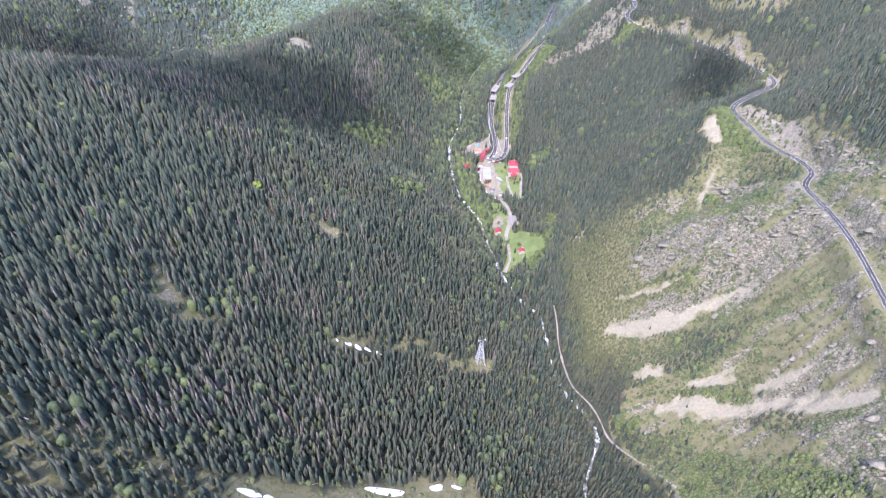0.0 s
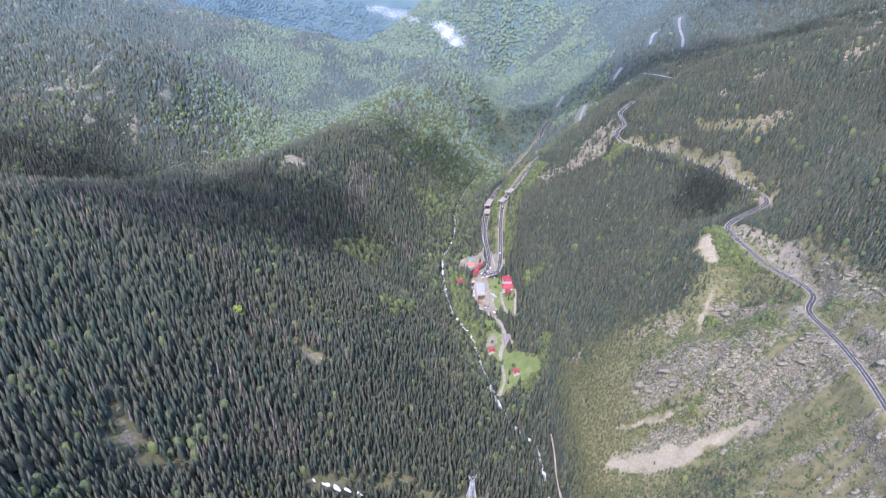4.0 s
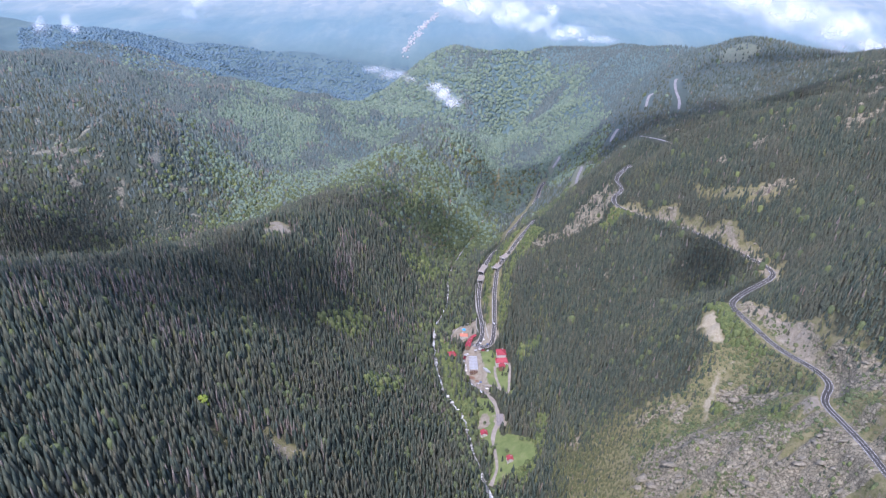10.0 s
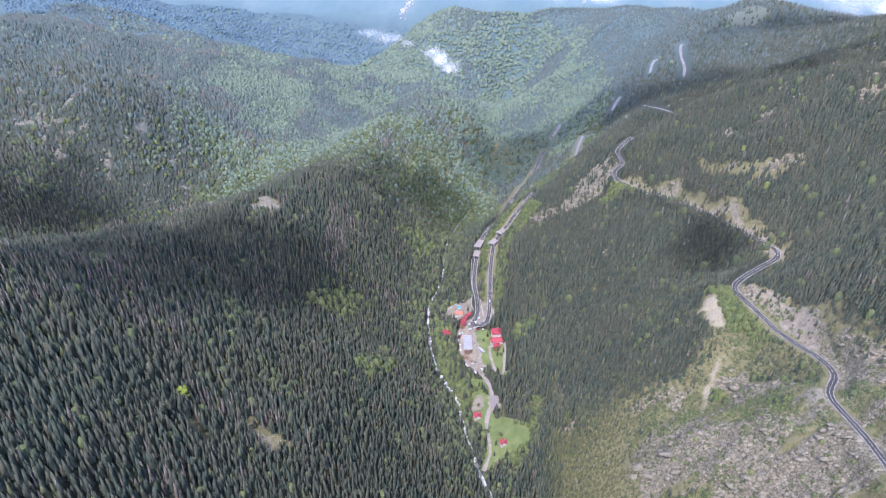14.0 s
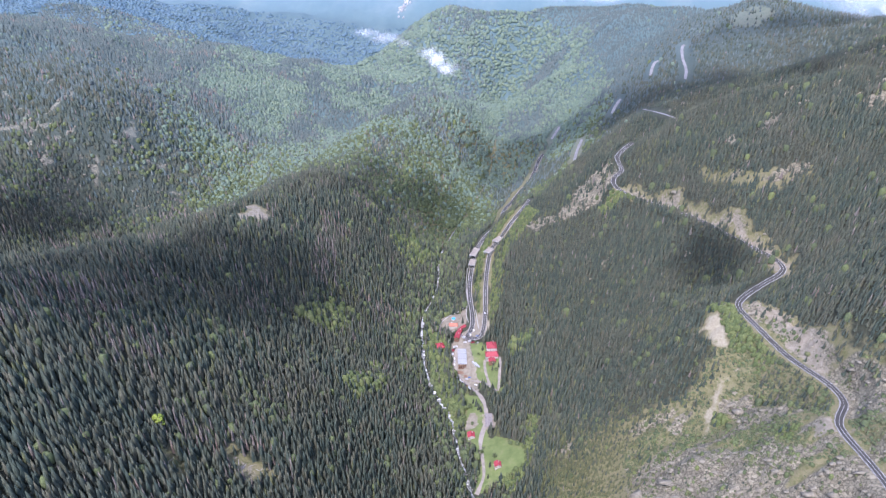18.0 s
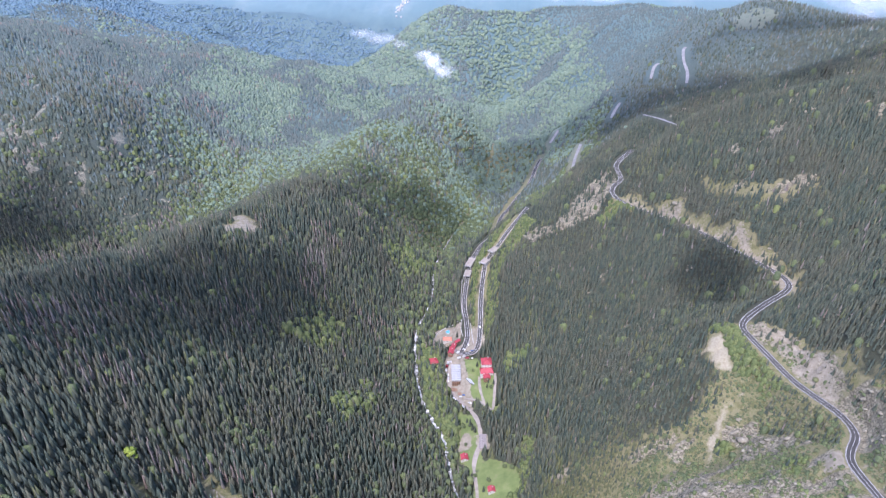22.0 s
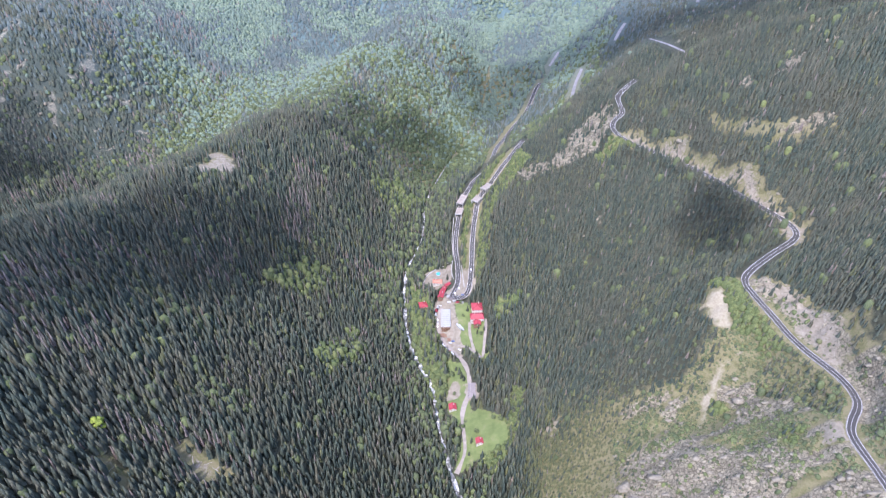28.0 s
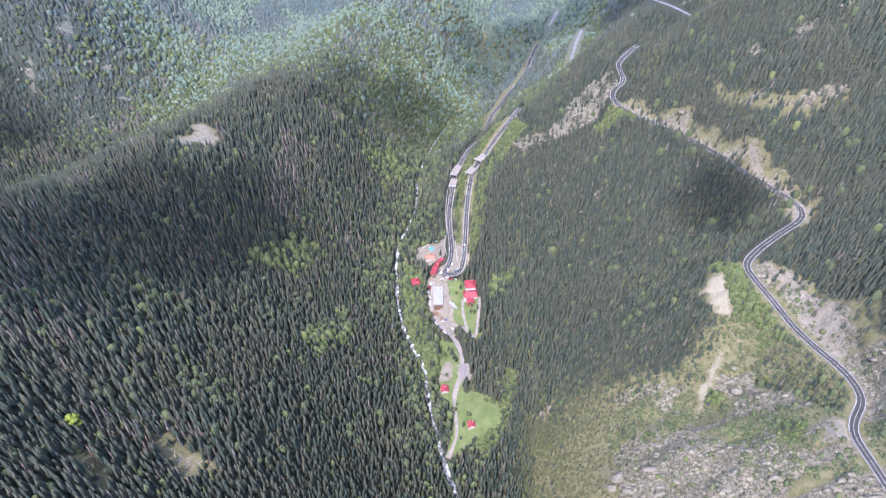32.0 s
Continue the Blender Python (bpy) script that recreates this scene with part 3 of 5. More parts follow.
def land(x, y):
    """The ground's height, with benches for the ways and a bed for the brook."""
    x, y = np.atleast_1d(np.asarray(x, float)), np.atleast_1d(np.asarray(y, float))
    z = smooth_land(x, y) + relief(x, y)
    for line, heights, half in WAYS[::-1]:
        d, k = nearest_way(x, y, line)
        z = z + (heights[k] - 0.3 - z) * (1 - ramp(d, half, half + 13))
    d, k = nearest_way(x, y, brook)
    z = z + (brook_z[k] - 0.6 - z) * (1 - ramp(d, 4, 15))
    return z


def spread(lo, hi, dense_lo, dense_hi, fine, growth):
    """Grid lines: fine between two bounds, ever wider beyond them."""
    mid = list(np.arange(dense_lo, dense_hi + fine, fine))
    a, s = mid[0], fine
    left = []
    while a > lo:
        s *= growth
        a -= s
        left.append(a)
    b, s, right = mid[-1], fine, []
    while b < hi:
        s = min(s * growth, 70)
        b += s
        right.append(b)
    return np.array(left[::-1] + mid + right)


# ---- the ground: one sheet out to the horizon ----
gx = np.concatenate([spread(-4300, -430, -430, -430, 7.0, 1.03)[:-1], np.arange(-430, 56, 7.0), np.arange(60, 185, 5.0), np.arange(186, 440, 2.6), spread(440, 4300, 440, 520, 5.0, 1.04)])
gy = np.concatenate([spread(-900, 150, 150, 150, 7.0, 1.03)[:-1], np.arange(150, 236, 6.0), np.arange(238, 740, 2.9), spread(742, 5200, 742, 1180, 5.6, 1.02)])
gx, gy = np.unique(np.round(gx, 2)), np.unique(np.round(gy, 2))
mx, my = np.meshgrid(gx, gy)
px, py = mx.ravel(), my.ravel()
pz = land(px, py)
nx, ny = len(gx), len(gy)
cell = (np.arange(ny - 1)[:, None] * nx + np.arange(nx - 1)[None]).ravel()
ground_tris = np.concatenate([np.c_[cell, cell + 1, cell + nx + 1], np.c_[cell, cell + nx + 1, cell + nx]])
ground = tri_mesh("ground", np.c_[px, py, pz], ground_tris, ground_material())
ground.data.shade_smooth()
tagged(ground, "mountain valley floor with forest soil, grass, rock and scree", "ground", kind="structure")
slope_x, slope_y = np.gradient(pz.reshape(ny, nx), gx, axis=1), np.gradient(pz.reshape(ny, nx), gy, axis=0)
steepness = np.hypot(slope_x, slope_y).ravel()
open_mask, cut_mask, clear_mask = patch(px, py, [OPEN_SLOPE], 14), patch(px, py, [ROAD_CUT, ROAD_BANK], 8), patch(px, py, CLEARINGS, 8)
ledge_mask, stand_mask = patch(px, py, LEDGES, 7), patch(px, py, STANDS, 8)
bush_mask = patch(px, py, BUSHY, 8)
rock_field = outcrop(px, py)
covers = {
    "grass": np.clip(open_mask + 0.75 * ramp(px, 150, 200) * ramp(-px, -300, -250) * ramp(py, 420, 490) * ramp(-py, -720, -640) + cut_mask + clear_mask * (1 - 0.45 * (py < 300)) + 0.9 * bush_mask + 0.85 * ramp(py, 1180, 1350) * ramp(-pz, -170, -60) * ramp(px + 0.35 * (py - 1500), -640, -470) * ramp(-py, -2000, -1700), 0, 1) * 0.8 + 0.1,
    "meadow": patch(px, py, MEADOWS, 4) * 0.8,
    "rock": np.clip(0.62 * crags(px, py) + open_mask * (1 - 0.75 * stand_mask) * (1 - 0.9 * bush_mask) * np.clip(0.08 + 0.62 * rock_field + 0.12 * (steepness - 0.6), 0.0, 0.78) + 0.46 * cut_mask + 0.52 * ledge_mask + 0.3 * clear_mask, 0, 0.7),
    "scree": patch(px, py, SCREES, 9) * 0.72,
    "dirt": np.clip(patch(px, py, YARDS, 3) * 0.8 + 0.5 * patch(px, py, BARE, 6) + 0.52 * cut_mask, 0, 0.85),
    # plain, lowland, fields: weights of the haze-painted far colours, rising with distance.
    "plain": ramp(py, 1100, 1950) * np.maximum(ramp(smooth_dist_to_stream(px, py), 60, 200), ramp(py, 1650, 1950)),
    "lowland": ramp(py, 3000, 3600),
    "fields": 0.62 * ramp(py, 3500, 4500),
}
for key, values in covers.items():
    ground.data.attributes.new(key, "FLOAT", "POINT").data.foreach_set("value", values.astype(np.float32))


# ---- ways and brook as ribbons ----
def ribbon(name, line, heights, half, mat, lift, parent=None, offset=0.0, wobble=0.0, label=""):
    t = np.gradient(line, axis=0)
    t /= np.hypot(t[:, 0], t[:, 1])[:, None] + 1e-9
    n = np.c_[-t[:, 1], t[:, 0]]
    w = half * (1 + wobble * lattice(np.arange(len(line)) / 2.3, np.full(len(line), half), 31))
    a, b = line + n * (offset + w)[:, None], line + n * (offset - w)[:, None]
    z = heights + lift
    thick = 0.4
    verts = np.concatenate([np.c_[a, z], np.c_[b, z], np.c_[a, z - thick], np.c_[b, z - thick]])
    m = len(line)
    i = np.arange(m - 1)
    quads = np.concatenate([np.c_[i, i + m, i + m + 1, i + 1], np.c_[i, i + 1, i + 2 * m + 1, i + 2 * m], np.c_[i + m, i + 3 * m, i + 3 * m + 1, i + m + 1]])
    ob = mesh_object(name, verts.tolist(), quads.tolist(), mat, parent, label)
    return ob


asphalt = plain_mat("asphalt", (0.062, 0.059, 0.053), 0.85, 0, 0.2, 9)
old_asphalt = plain_mat("pale_asphalt", (0.22, 0.21, 0.2), 0.9, 0, 0.2, 14)
verge_mat = plain_mat("concrete_verge", (0.2, 0.19, 0.17), 0.9, 0, 0.25, 4)
paint_white = plain_mat("road_paint", (0.7, 0.7, 0.68), 0.7, 0, 0.12, 3)
gravel = plain_mat("gravel_track", (0.27, 0.235, 0.19), 0.95, 0, 0.22, 6, 0.2)
for k, nm in ((0, "road_upper"), (1, "road_lower"), (2, "road_return")):
    line, heights, _ = WAYS[k]
    fine = smooth_line((UPPER_ROAD, LOWER_LEG, RETURN_LEG)[k], 4.0)
    road = tagged(ribbon(nm, fine, heights, 3.3, asphalt, 0.12), "two-lane asphalt mountain road winding along the slope", "road", kind="structure")
    ribbon("verge", fine, heights, 3.75 if k == 0 else 4.0, (verge_mat if k == 0 else gravel), 0.02, road, 0, 0.12, "pale gravel and concrete verge")
    for off in (-3.05, 3.05):
        ribbon("edge_line", fine, heights, 0.09, paint_white, 0.135, road, off)
    ribbon("centre_line", fine, heights, 0.08, paint_white, 0.137, road)
for k, pts in enumerate(FAR_ROADS):
    line, heights, _ = WAYS[5 + k]
    tagged(ribbon("road_far", line, heights, 2.7, old_asphalt, 0.5, None, 0, 0.15), "distant pale stretch of mountain road between trees", "road", kind="structure")
for k in [3, 4] + list(range(5 + len(FAR_ROADS), len(WAYS))):
    line, heights, half = WAYS[k]
    tagged(ribbon("dirt_track", line, heights, half * (0.36 if k == 4 else 0.5), gravel, 0.1, None, 0, 0.45), "pale worn gravel track through grass", "track", kind="structure")


def water_mat():
    mat, nodes, links, bsdf = shader("white_water", 0.5)
    pos = nodes.new("ShaderNodeNewGeometry").outputs["Position"]
    foam = noise_node(nodes, links, pos, 0.14, 7, 0.75)
    links.new(ramp_node(nodes, links, foam, [(0.44, (0.08, 0.08, 0.066)), (0.52, (0.26, 0.26, 0.235)), (0.62, (0.75, 0.75, 0.72))]), bsdf.inputs["Base Color"])
    bump_node(nodes, links, noise_node(nodes, links, pos, 0.8, 4), bsdf, 1.0, 0.6)
    return mat


wet = brook[:, 1] < 1330
tagged(ribbon("water_stream", brook[wet], brook_z[wet], 1.85, water_mat(), 0.1, None, 0, 0.8), "foaming white mountain stream over boulders", "stream", kind="structure")


# ---- the woods ----
rng = np.random.default_rng(7)


def spruce_form(sides, tiers, seed):
    """One closed skin of ragged, drooping tiers, 1 high and 1 in radius."""
    r = np.random.default_rng(seed)
    rings = []
    if tiers == 0:
        rings = [(0.05, 1.0)]
    if tiers == 1:
        rings = [(0.06, 1.0), (0.44, 0.5)]
    for k in range(tiers if tiers > 1 else 0):
        f = k / tiers
        out = (1 - f) ** 0.75
        rings.append((0.06 + 0.9 * f, out))
        if k < tiers - 1:
            rings.append((0.06 + 0.9 * (f + 0.6 / tiers), out * 0.8))
    ang = np.arange(sides) * 2 * np.pi / sides
    verts = []
    for k, (z, rad) in enumerate(rings):
        a = ang + r.uniform(-0.25, 0.25, sides) + k * 0.35
        q = rad * r.uniform(0.62, 1.3, sides)
        verts.append(np.c_[q * np.cos(a), q * np.sin(a), z + r.uniform(-0.035, 0.02, sides)])
    verts.append([[0, 0, 1.0]])
    verts = np.vstack(verts)
    tris = []
    for k in range(len(rings) - 1):
        for s in range(sides):
            a, b = k * sides + s, k * sides + (s + 1) % sides
            tris += [(a, b, b + sides), (a, b + sides, a + sides)]
    top = (len(rings) - 1) * sides
    tris += [(top + s, top + (s + 1) % sides, len(verts) - 1) for s in range(sides)]
    return verts, np.array(tris)


def broad_form(level, seed):
    """An uneven leafy crown, 1 high and 1 in radius."""
    bm = bmesh.new()
    bmesh.ops.create_icosphere(bm, subdivisions=level, radius=1.0)
    r = np.random.default_rng(seed)
    v = np.array([p.co[:] for p in bm.verts])
    t = np.array([[p.index for p in f.verts] for f in bm.faces])
    bm.free()
    v *= (1 + r.uniform(-0.34, 0.26, len(v)))[:, None]
    low = v[:, 2] < -0.1
    flat = np.hypot(v[:, 0], v[:, 1])
    out = low & (flat > 0.2)
    v[out, :2] *= (0.98 / flat[out])[:, None]
    v[low, 2] = -1.0
    v[:, 2] = 0.5 + 0.5 * v[:, 2]
    t = t[~low[t].all(1)]
    return v, t


def plant(name, mat, forms, x, y, tall, wide, label, category, heading=None, stretch=None):
    """Many trees as one object."""
    if len(x) == 0:
        return None
    z = land(x, y) - 0.4
    vs, ts, base = [], [], 0
    pick = rng.integers(0, len(forms), len(x))
    turn = rng.uniform(0, 2 * np.pi, len(x)) if heading is None else heading
    long = np.ones(len(x)) if stretch is None else stretch
    lean = rng.normal(0, 0.02, (len(x), 2))
    for k, (fv, ft) in enumerate(forms):
        i = np.where(pick == k)[0]
        c, s = np.cos(turn[i])[:, None], np.sin(turn[i])[:, None]
        vx = (fv[None, :, 0] * long[i][:, None] * c - fv[None, :, 1] * s) * wide[i][:, None]
        vy = (fv[None, :, 0] * long[i][:, None] * s + fv[None, :, 1] * c) * wide[i][:, None]
        vz = fv[None, :, 2] * tall[i][:, None]
        co = np.stack([x[i][:, None] + vx + vz * lean[i, :1], y[i][:, None] + vy + vz * lean[i, 1:], z[i][:, None] + vz], -1)
        vs.append(co.reshape(-1, 3))
        ts.append((ft[None] + (base + np.arange(len(i)) * len(fv))[:, None, None]).reshape(-1, 3))
        base += len(i) * len(fv)
    ob = tri_mesh(name, np.vstack(vs), np.vstack(ts), mat)
    if category == "forest":
        ob.data.shade_smooth()
    return tagged(ob, label, category, kind="stuff")


def scatter(x0, x1, y0, y1, gap):
    ax, ay = np.meshgrid(np.arange(x0, x1, gap), np.arange(y0, y1, gap))
    ax, ay = ax.ravel(), ay.ravel()
    return ax + rng.uniform(-0.7, 0.7, len(ax)) * gap, ay + rng.uniform(-0.7, 0.7, len(ax)) * gap


def seen_side(x, y):
    """Drops what lies far outside the valley."""
    return np.abs(x - 60) < np.maximum(160 + 0.74 * (y + 80), 420 * (y < 90))


tx, ty = scatter(-520, 640, 90, 1250, 3.8)
yx, yy = scatter(150, 290, 410, 720, 3.2)
bx_, by_ = scatter(20, 400, 220, 1200, 2.5)
bq = patch(bx_, by_, BUSHY, 6) > 0.5
yx, yy = np.r_[yx, bx_[bq]], np.r_[yy, by_[bq]]
ux, uy = scatter(-1500, 1250, 1250, 2000, 5.2)
kx, ky = scatter(-1500, 1250, 2000, 2700, 8.0)
sx, sy = scatter(150, 650, 640, 1250, 4.0)
ex_, ey_ = scatter(440, 560, 560, 900, 3.4)
zx, zy = scatter(-640, 520, 1260, 2520, 14)
zq = zx + 0.35 * (zy - 1500) > -560
fx, fy = scatter(-700, 700, -330, 90, 15)
ux, uy = np.r_[ux, kx, zx[zq], sx, ex_, fx], np.r_[uy, ky, zy[zq], sy, ey_, fy]
qx, qy = scatter(-1000, -520, 700, 1250, 5.0)
rx_, ry_ = scatter(640, 950, 700, 1250, 7.0)
tx, ty = np.r_[tx, yx, ux, qx, rx_], np.r_[ty, yy, uy, qy, ry_]
keep = seen_side(tx, ty)
tx, ty = tx[keep], ty[keep]
thin = 1.0 * (patch(tx, ty, [OPEN_SLOPE], 30) > rng.uniform(0.12, 0.88, len(tx)))
bald = np.max([patch(tx, ty, p, s) for p, s in ((SCREES, 3), (MEADOWS, 2), (YARDS, 2), (SNOW_BEDS, 2), (BARE, 4))], axis=0)
half_bald = patch(tx, ty, CLEARINGS + [ROAD_CUT, ROAD_BANK] + LEDGES, 6)
for hx, hy in [(84, 728), (115, 676), (40, 915), (117, 884), (117, 870), (117, 860), (66, 921), (70, 934), (75, 943), (60, 961), (61, 983), (73, 880), (73, 862)]:
    bald = np.maximum(bald, 1.0 * (np.hypot(tx - hx, (ty - hy + 3) * 0.8) < 10.5))
stand = patch(tx, ty, STANDS, 6)
bushy = patch(tx, ty, BUSHY, 6)
thin = thin * (stand < 0.5) * (bushy < 0.5)
half_bald = half_bald * (bushy < 0.5)
scrub = patch(tx, ty, CLEARINGS[3:4], 4) > 0.5
dice = rng.random(len(tx))
crag = crags(tx, ty)
clump = 0.5 + 0.5 * lattice(tx / 34, ty / 34, 41) + 0.35 * lattice(tx / 12, ty / 12, 42)
keep = (bald < 0.5) & ~((crag > 0.4) & (dice > 0.4)) & ~((thin > 0.5) & (dice > 0.1 + 0.55 * ramp(clump, 0.6, 1.0))) & ~((half_bald > 0.5) & (dice > 0.22 + 0.3 * scrub)) & ~((patch(tx, ty, [ROAD_CUT, ROAD_BANK], 4) > 0.5) & (dice > 0.13)) & (dice < 0.985 - 0.35 * ramp(-clump, -0.16, 0.1))
for k, (line, _, half) in enumerate(WAYS):
    keep &= nearest_way(tx, ty, line)[0] > half + 2.5 + 5.0 * ramp(ty, 1120, 1220) - 4.4 * (k == 0) * ramp(ty, 780, 830) * ramp(-ty, -1050, -1030)
keep &= nearest_way(tx, ty, brook)[0] > 2.6 + 1.6 * (rng.random(len(tx)) < 0.6) - 2.0 * ((ty > 370) & (ty < 500))
tx, ty, thin, clump, stand, bushy = tx[keep], ty[keep], thin[keep], clump[keep], stand[keep], bushy[keep]
tz = smooth_land(tx, ty)
hollow = ramp(tx + 0.35 * (ty - 1500), -640, -470)
leafy = 0.03 - 0.024 * (tx > 110) + (0.2 + 0.6 * hollow) * ramp(ty, 1150, 1400) * ramp(-tz, -150, -50) * ramp(lattice(tx / 110, ty / 110, 51) + 0.5 * lattice(tx / 45, ty / 60, 53) + 0.35 * hollow, -0.45, 0.35) + 0.9 * (bushy > 0.5) + 0.4 * thin + 0.06 * stand
leafy += 0.35 * ramp(-smooth_dist_to_stream(tx, ty), -60, -15) * ramp(ty, 560, 700) + 0.3 * ramp(lattice(tx / 40, ty / 40, 52), 0.66, 0.85) * (tx < 110)
young = ramp(tx, 145, 185) * ramp(-tx, -300, -230) * ramp(ty, 400, 470) * ramp(-ty, -720, -640)
leafy = leafy * (1 - 0.6 * young) - 0.35 * ((bushy > 0.5) & (tx < 75))
spots = patch(tx, ty, LEAF_SPOTS, 9)
is_leafy = rng.random(len(tx)) < leafy + 0.4 * (spots > 0.5)
size = np.clip(rng.normal(1.0, 0.2, len(tx)) * (1 + 0.2 * lattice(tx / 38, ty / 38, 64)), 0.45, 1.6) * (1 - 0.55 * thin) * (1 - 0.1 * bushy) * (1 - 0.25 * stand)
dead = ~is_leafy & (rng.random(len(tx)) < 0.03 - 0.02 * (tx > 110) + (0.36 * ramp(lattice(tx / 48, ty / 48, 61), 0.25, 0.75) + 0.3 * patch(tx, ty, CLEARINGS[5:], 16)) * (tx < 40))
short = 1 - 0.36 * ramp(tx, 110, 190) * ramp(tz, 0, 60)
slim = 1 - 0.26 * ramp(tx, 110, 190) * ramp(tz, 0, 60)
east = tx > 150
size = size * (1 - 0.45 * young) * (1 + 0.4 * ((bushy > 0.5) & (tx < 75)))
olive = rng.random(len(tx)) < 0.04 + 0.85 * young + 0.16 * ramp(lattice(tx / 60, ty / 60, 63), 0.2, 0.7)

spruce_mat = foliage_mat("spruce_needles", [(0.0, (0.043, 0.058, 0.046)), (0.4, (0.057, 0.072, 0.054)), (0.75, (0.075, 0.085, 0.059)), (1.0, (0.096, 0.094, 0.064))], (0.084, 0.083, 0.059))
leaf_mat = foliage_mat("beech_leaves", [(0.0, (0.072, 0.09, 0.045)), (0.5, (0.09, 0.108, 0.05)), (0.9, (0.108, 0.13, 0.056)), (1.0, (0.14, 0.16, 0.06))], (0.085, 0.105, 0.056))
olive_mat = foliage_mat("olive_young_spruce", [(0.0, (0.074, 0.086, 0.046)), (0.5, (0.094, 0.104, 0.052)), (1.0, (0.118, 0.124, 0.058))], (0.105, 0.106, 0.056))
# Far woods: bluer, paler copies of spruce and beech, haze put into their colour.
hazed_spruce = foliage_mat("haze_blue_spruce", [(0.0, (0.074, 0.099, 0.092)), (0.6, (0.089, 0.113, 0.101)), (1.0, (0.108, 0.128, 0.11))], (0.097, 0.114, 0.1))
hazed_beech = foliage_mat("haze_blue_beech", [(0.0, (0.112, 0.152, 0.112)), (0.6, (0.132, 0.172, 0.118)), (1.0, (0.165, 0.205, 0.13))], (0.122, 0.158, 0.122))
fresh_mat = foliage_mat("fresh_leaves", [(0.0, (0.07, 0.092, 0.038)), (0.6, (0.1, 0.122, 0.046)), (1.0, (0.135, 0.152, 0.06))], (0.098, 0.115, 0.05))
dead_mat = foliage_mat("dead_needles", [(0.0, (0.12, 0.108, 0.09)), (0.6, (0.17, 0.15, 0.13)), (1.0, (0.15, 0.115, 0.09))], (0.15, 0.135, 0.115))
# The odds of a haze-tinted crown colour grow with distance.
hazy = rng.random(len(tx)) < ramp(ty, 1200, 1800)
bands = [("near", -400, 820, 6, 2, 1), ("middle", 820, 1250, 5, 1, 1), ("far", 1250, 9999, 5, 0, 1)]
for nm, lo, hi, sides, tiers, level in bands:
    zone = (ty >= lo) & (ty < hi)
    forms = [spruce_form(sides, tiers, 100 + k) for k in range(8)]
    plain_forms = [spruce_form(5, min(tiers, 1), 120 + k) for k in range(8)]
    crowns = [broad_form(level, 200 + k) for k in range(6)]
    for is_far in (False, True):
        side = zone & (hazy == is_far)
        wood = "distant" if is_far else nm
        m = side & ~is_leafy & ~dead & (olive & (lo < 1000))
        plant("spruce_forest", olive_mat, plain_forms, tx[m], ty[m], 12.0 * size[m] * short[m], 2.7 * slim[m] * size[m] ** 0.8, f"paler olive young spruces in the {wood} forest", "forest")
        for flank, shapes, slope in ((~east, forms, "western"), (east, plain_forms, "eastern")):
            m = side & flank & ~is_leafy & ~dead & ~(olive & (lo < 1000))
            plant("spruce_forest", hazed_spruce if is_far else spruce_mat, shapes, tx[m], ty[m], (15.5 if lo < 1000 else 10.5) * size[m] * short[m], (2.45 if lo < 1000 else 2.9 + 1.7 * ramp(ty[m], 1950, 2050)) * slim[m] * size[m] ** 0.8, f"dense dark spruce forest on the {wood} {slope} slopes", "forest")
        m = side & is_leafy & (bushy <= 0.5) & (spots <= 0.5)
        plant("broadleaf_trees", hazed_beech if is_far else leaf_mat, crowns, tx[m], ty[m], (9.5 if lo < 1000 else 7.5) * size[m], (3.5 if lo < 1000 else 3.7 + 1.9 * ramp(ty[m], 1950, 2050)) * size[m], f"fresh green broadleaf trees on the {wood} slopes", "trees")
    m = zone & is_leafy & (bushy <= 0.5) & (spots > 0.5)
    plant("broadleaf_trees", fresh_mat, crowns, tx[m], ty[m], 10.5 * size[m], 4.2 * size[m], f"bright spring-green broadleaf trees among the {nm} spruces", "trees")
    m = zone & dead
    plant("dead_spruces", dead_mat, plain_forms, tx[m], ty[m], (15.5 if lo < 1000 else 10.5) * size[m] * short[m], 1.7 * size[m], f"grey dead spruces among the {nm} forest", "dead trees")
    m = zone & is_leafy & (bushy > 0.5)
    plant("green_bushes", fresh_mat, crowns, tx[m], ty[m], 5.0 * size[m] ** 1.6 * (1 - 0.4 * (ty[m] < 570)), 2.2 * size[m] ** 1.3 * (1 - 0.25 * (ty[m] < 570)), f"bright green leafy thickets on the {nm} slopes", "bushes")

hx_, hy_ = scatter(-1750, 420, 2540, 3080, 10)
hills = (np.abs(hx_ - 60) < 0.62 * (hy_ + 150)) & (rng.random(len(hx_)) < 1.1 - ramp(hy_, 2780, 3080))
hx_, hy_ = hx_[hills], hy_[hills]
bulk = np.exp(rng.normal(0, 0.25, len(hx_)))
# The blue of the foothill crowns is distance haze painted into the leaf colour.
far_wood = foliage_mat("haze_blue_hill_woods", [(0.0, (0.088, 0.14, 0.165)), (0.6, (0.098, 0.152, 0.178)), (1.0, (0.112, 0.165, 0.185))], (0.1, 0.14, 0.156))
plant("hill_woods", far_wood, [broad_form(1, 340 + k) for k in range(6)], hx_, hy_, 4.5 * bulk, 5.4 * bulk, "distant foothill woods with blue haze put into their colour", "woods")

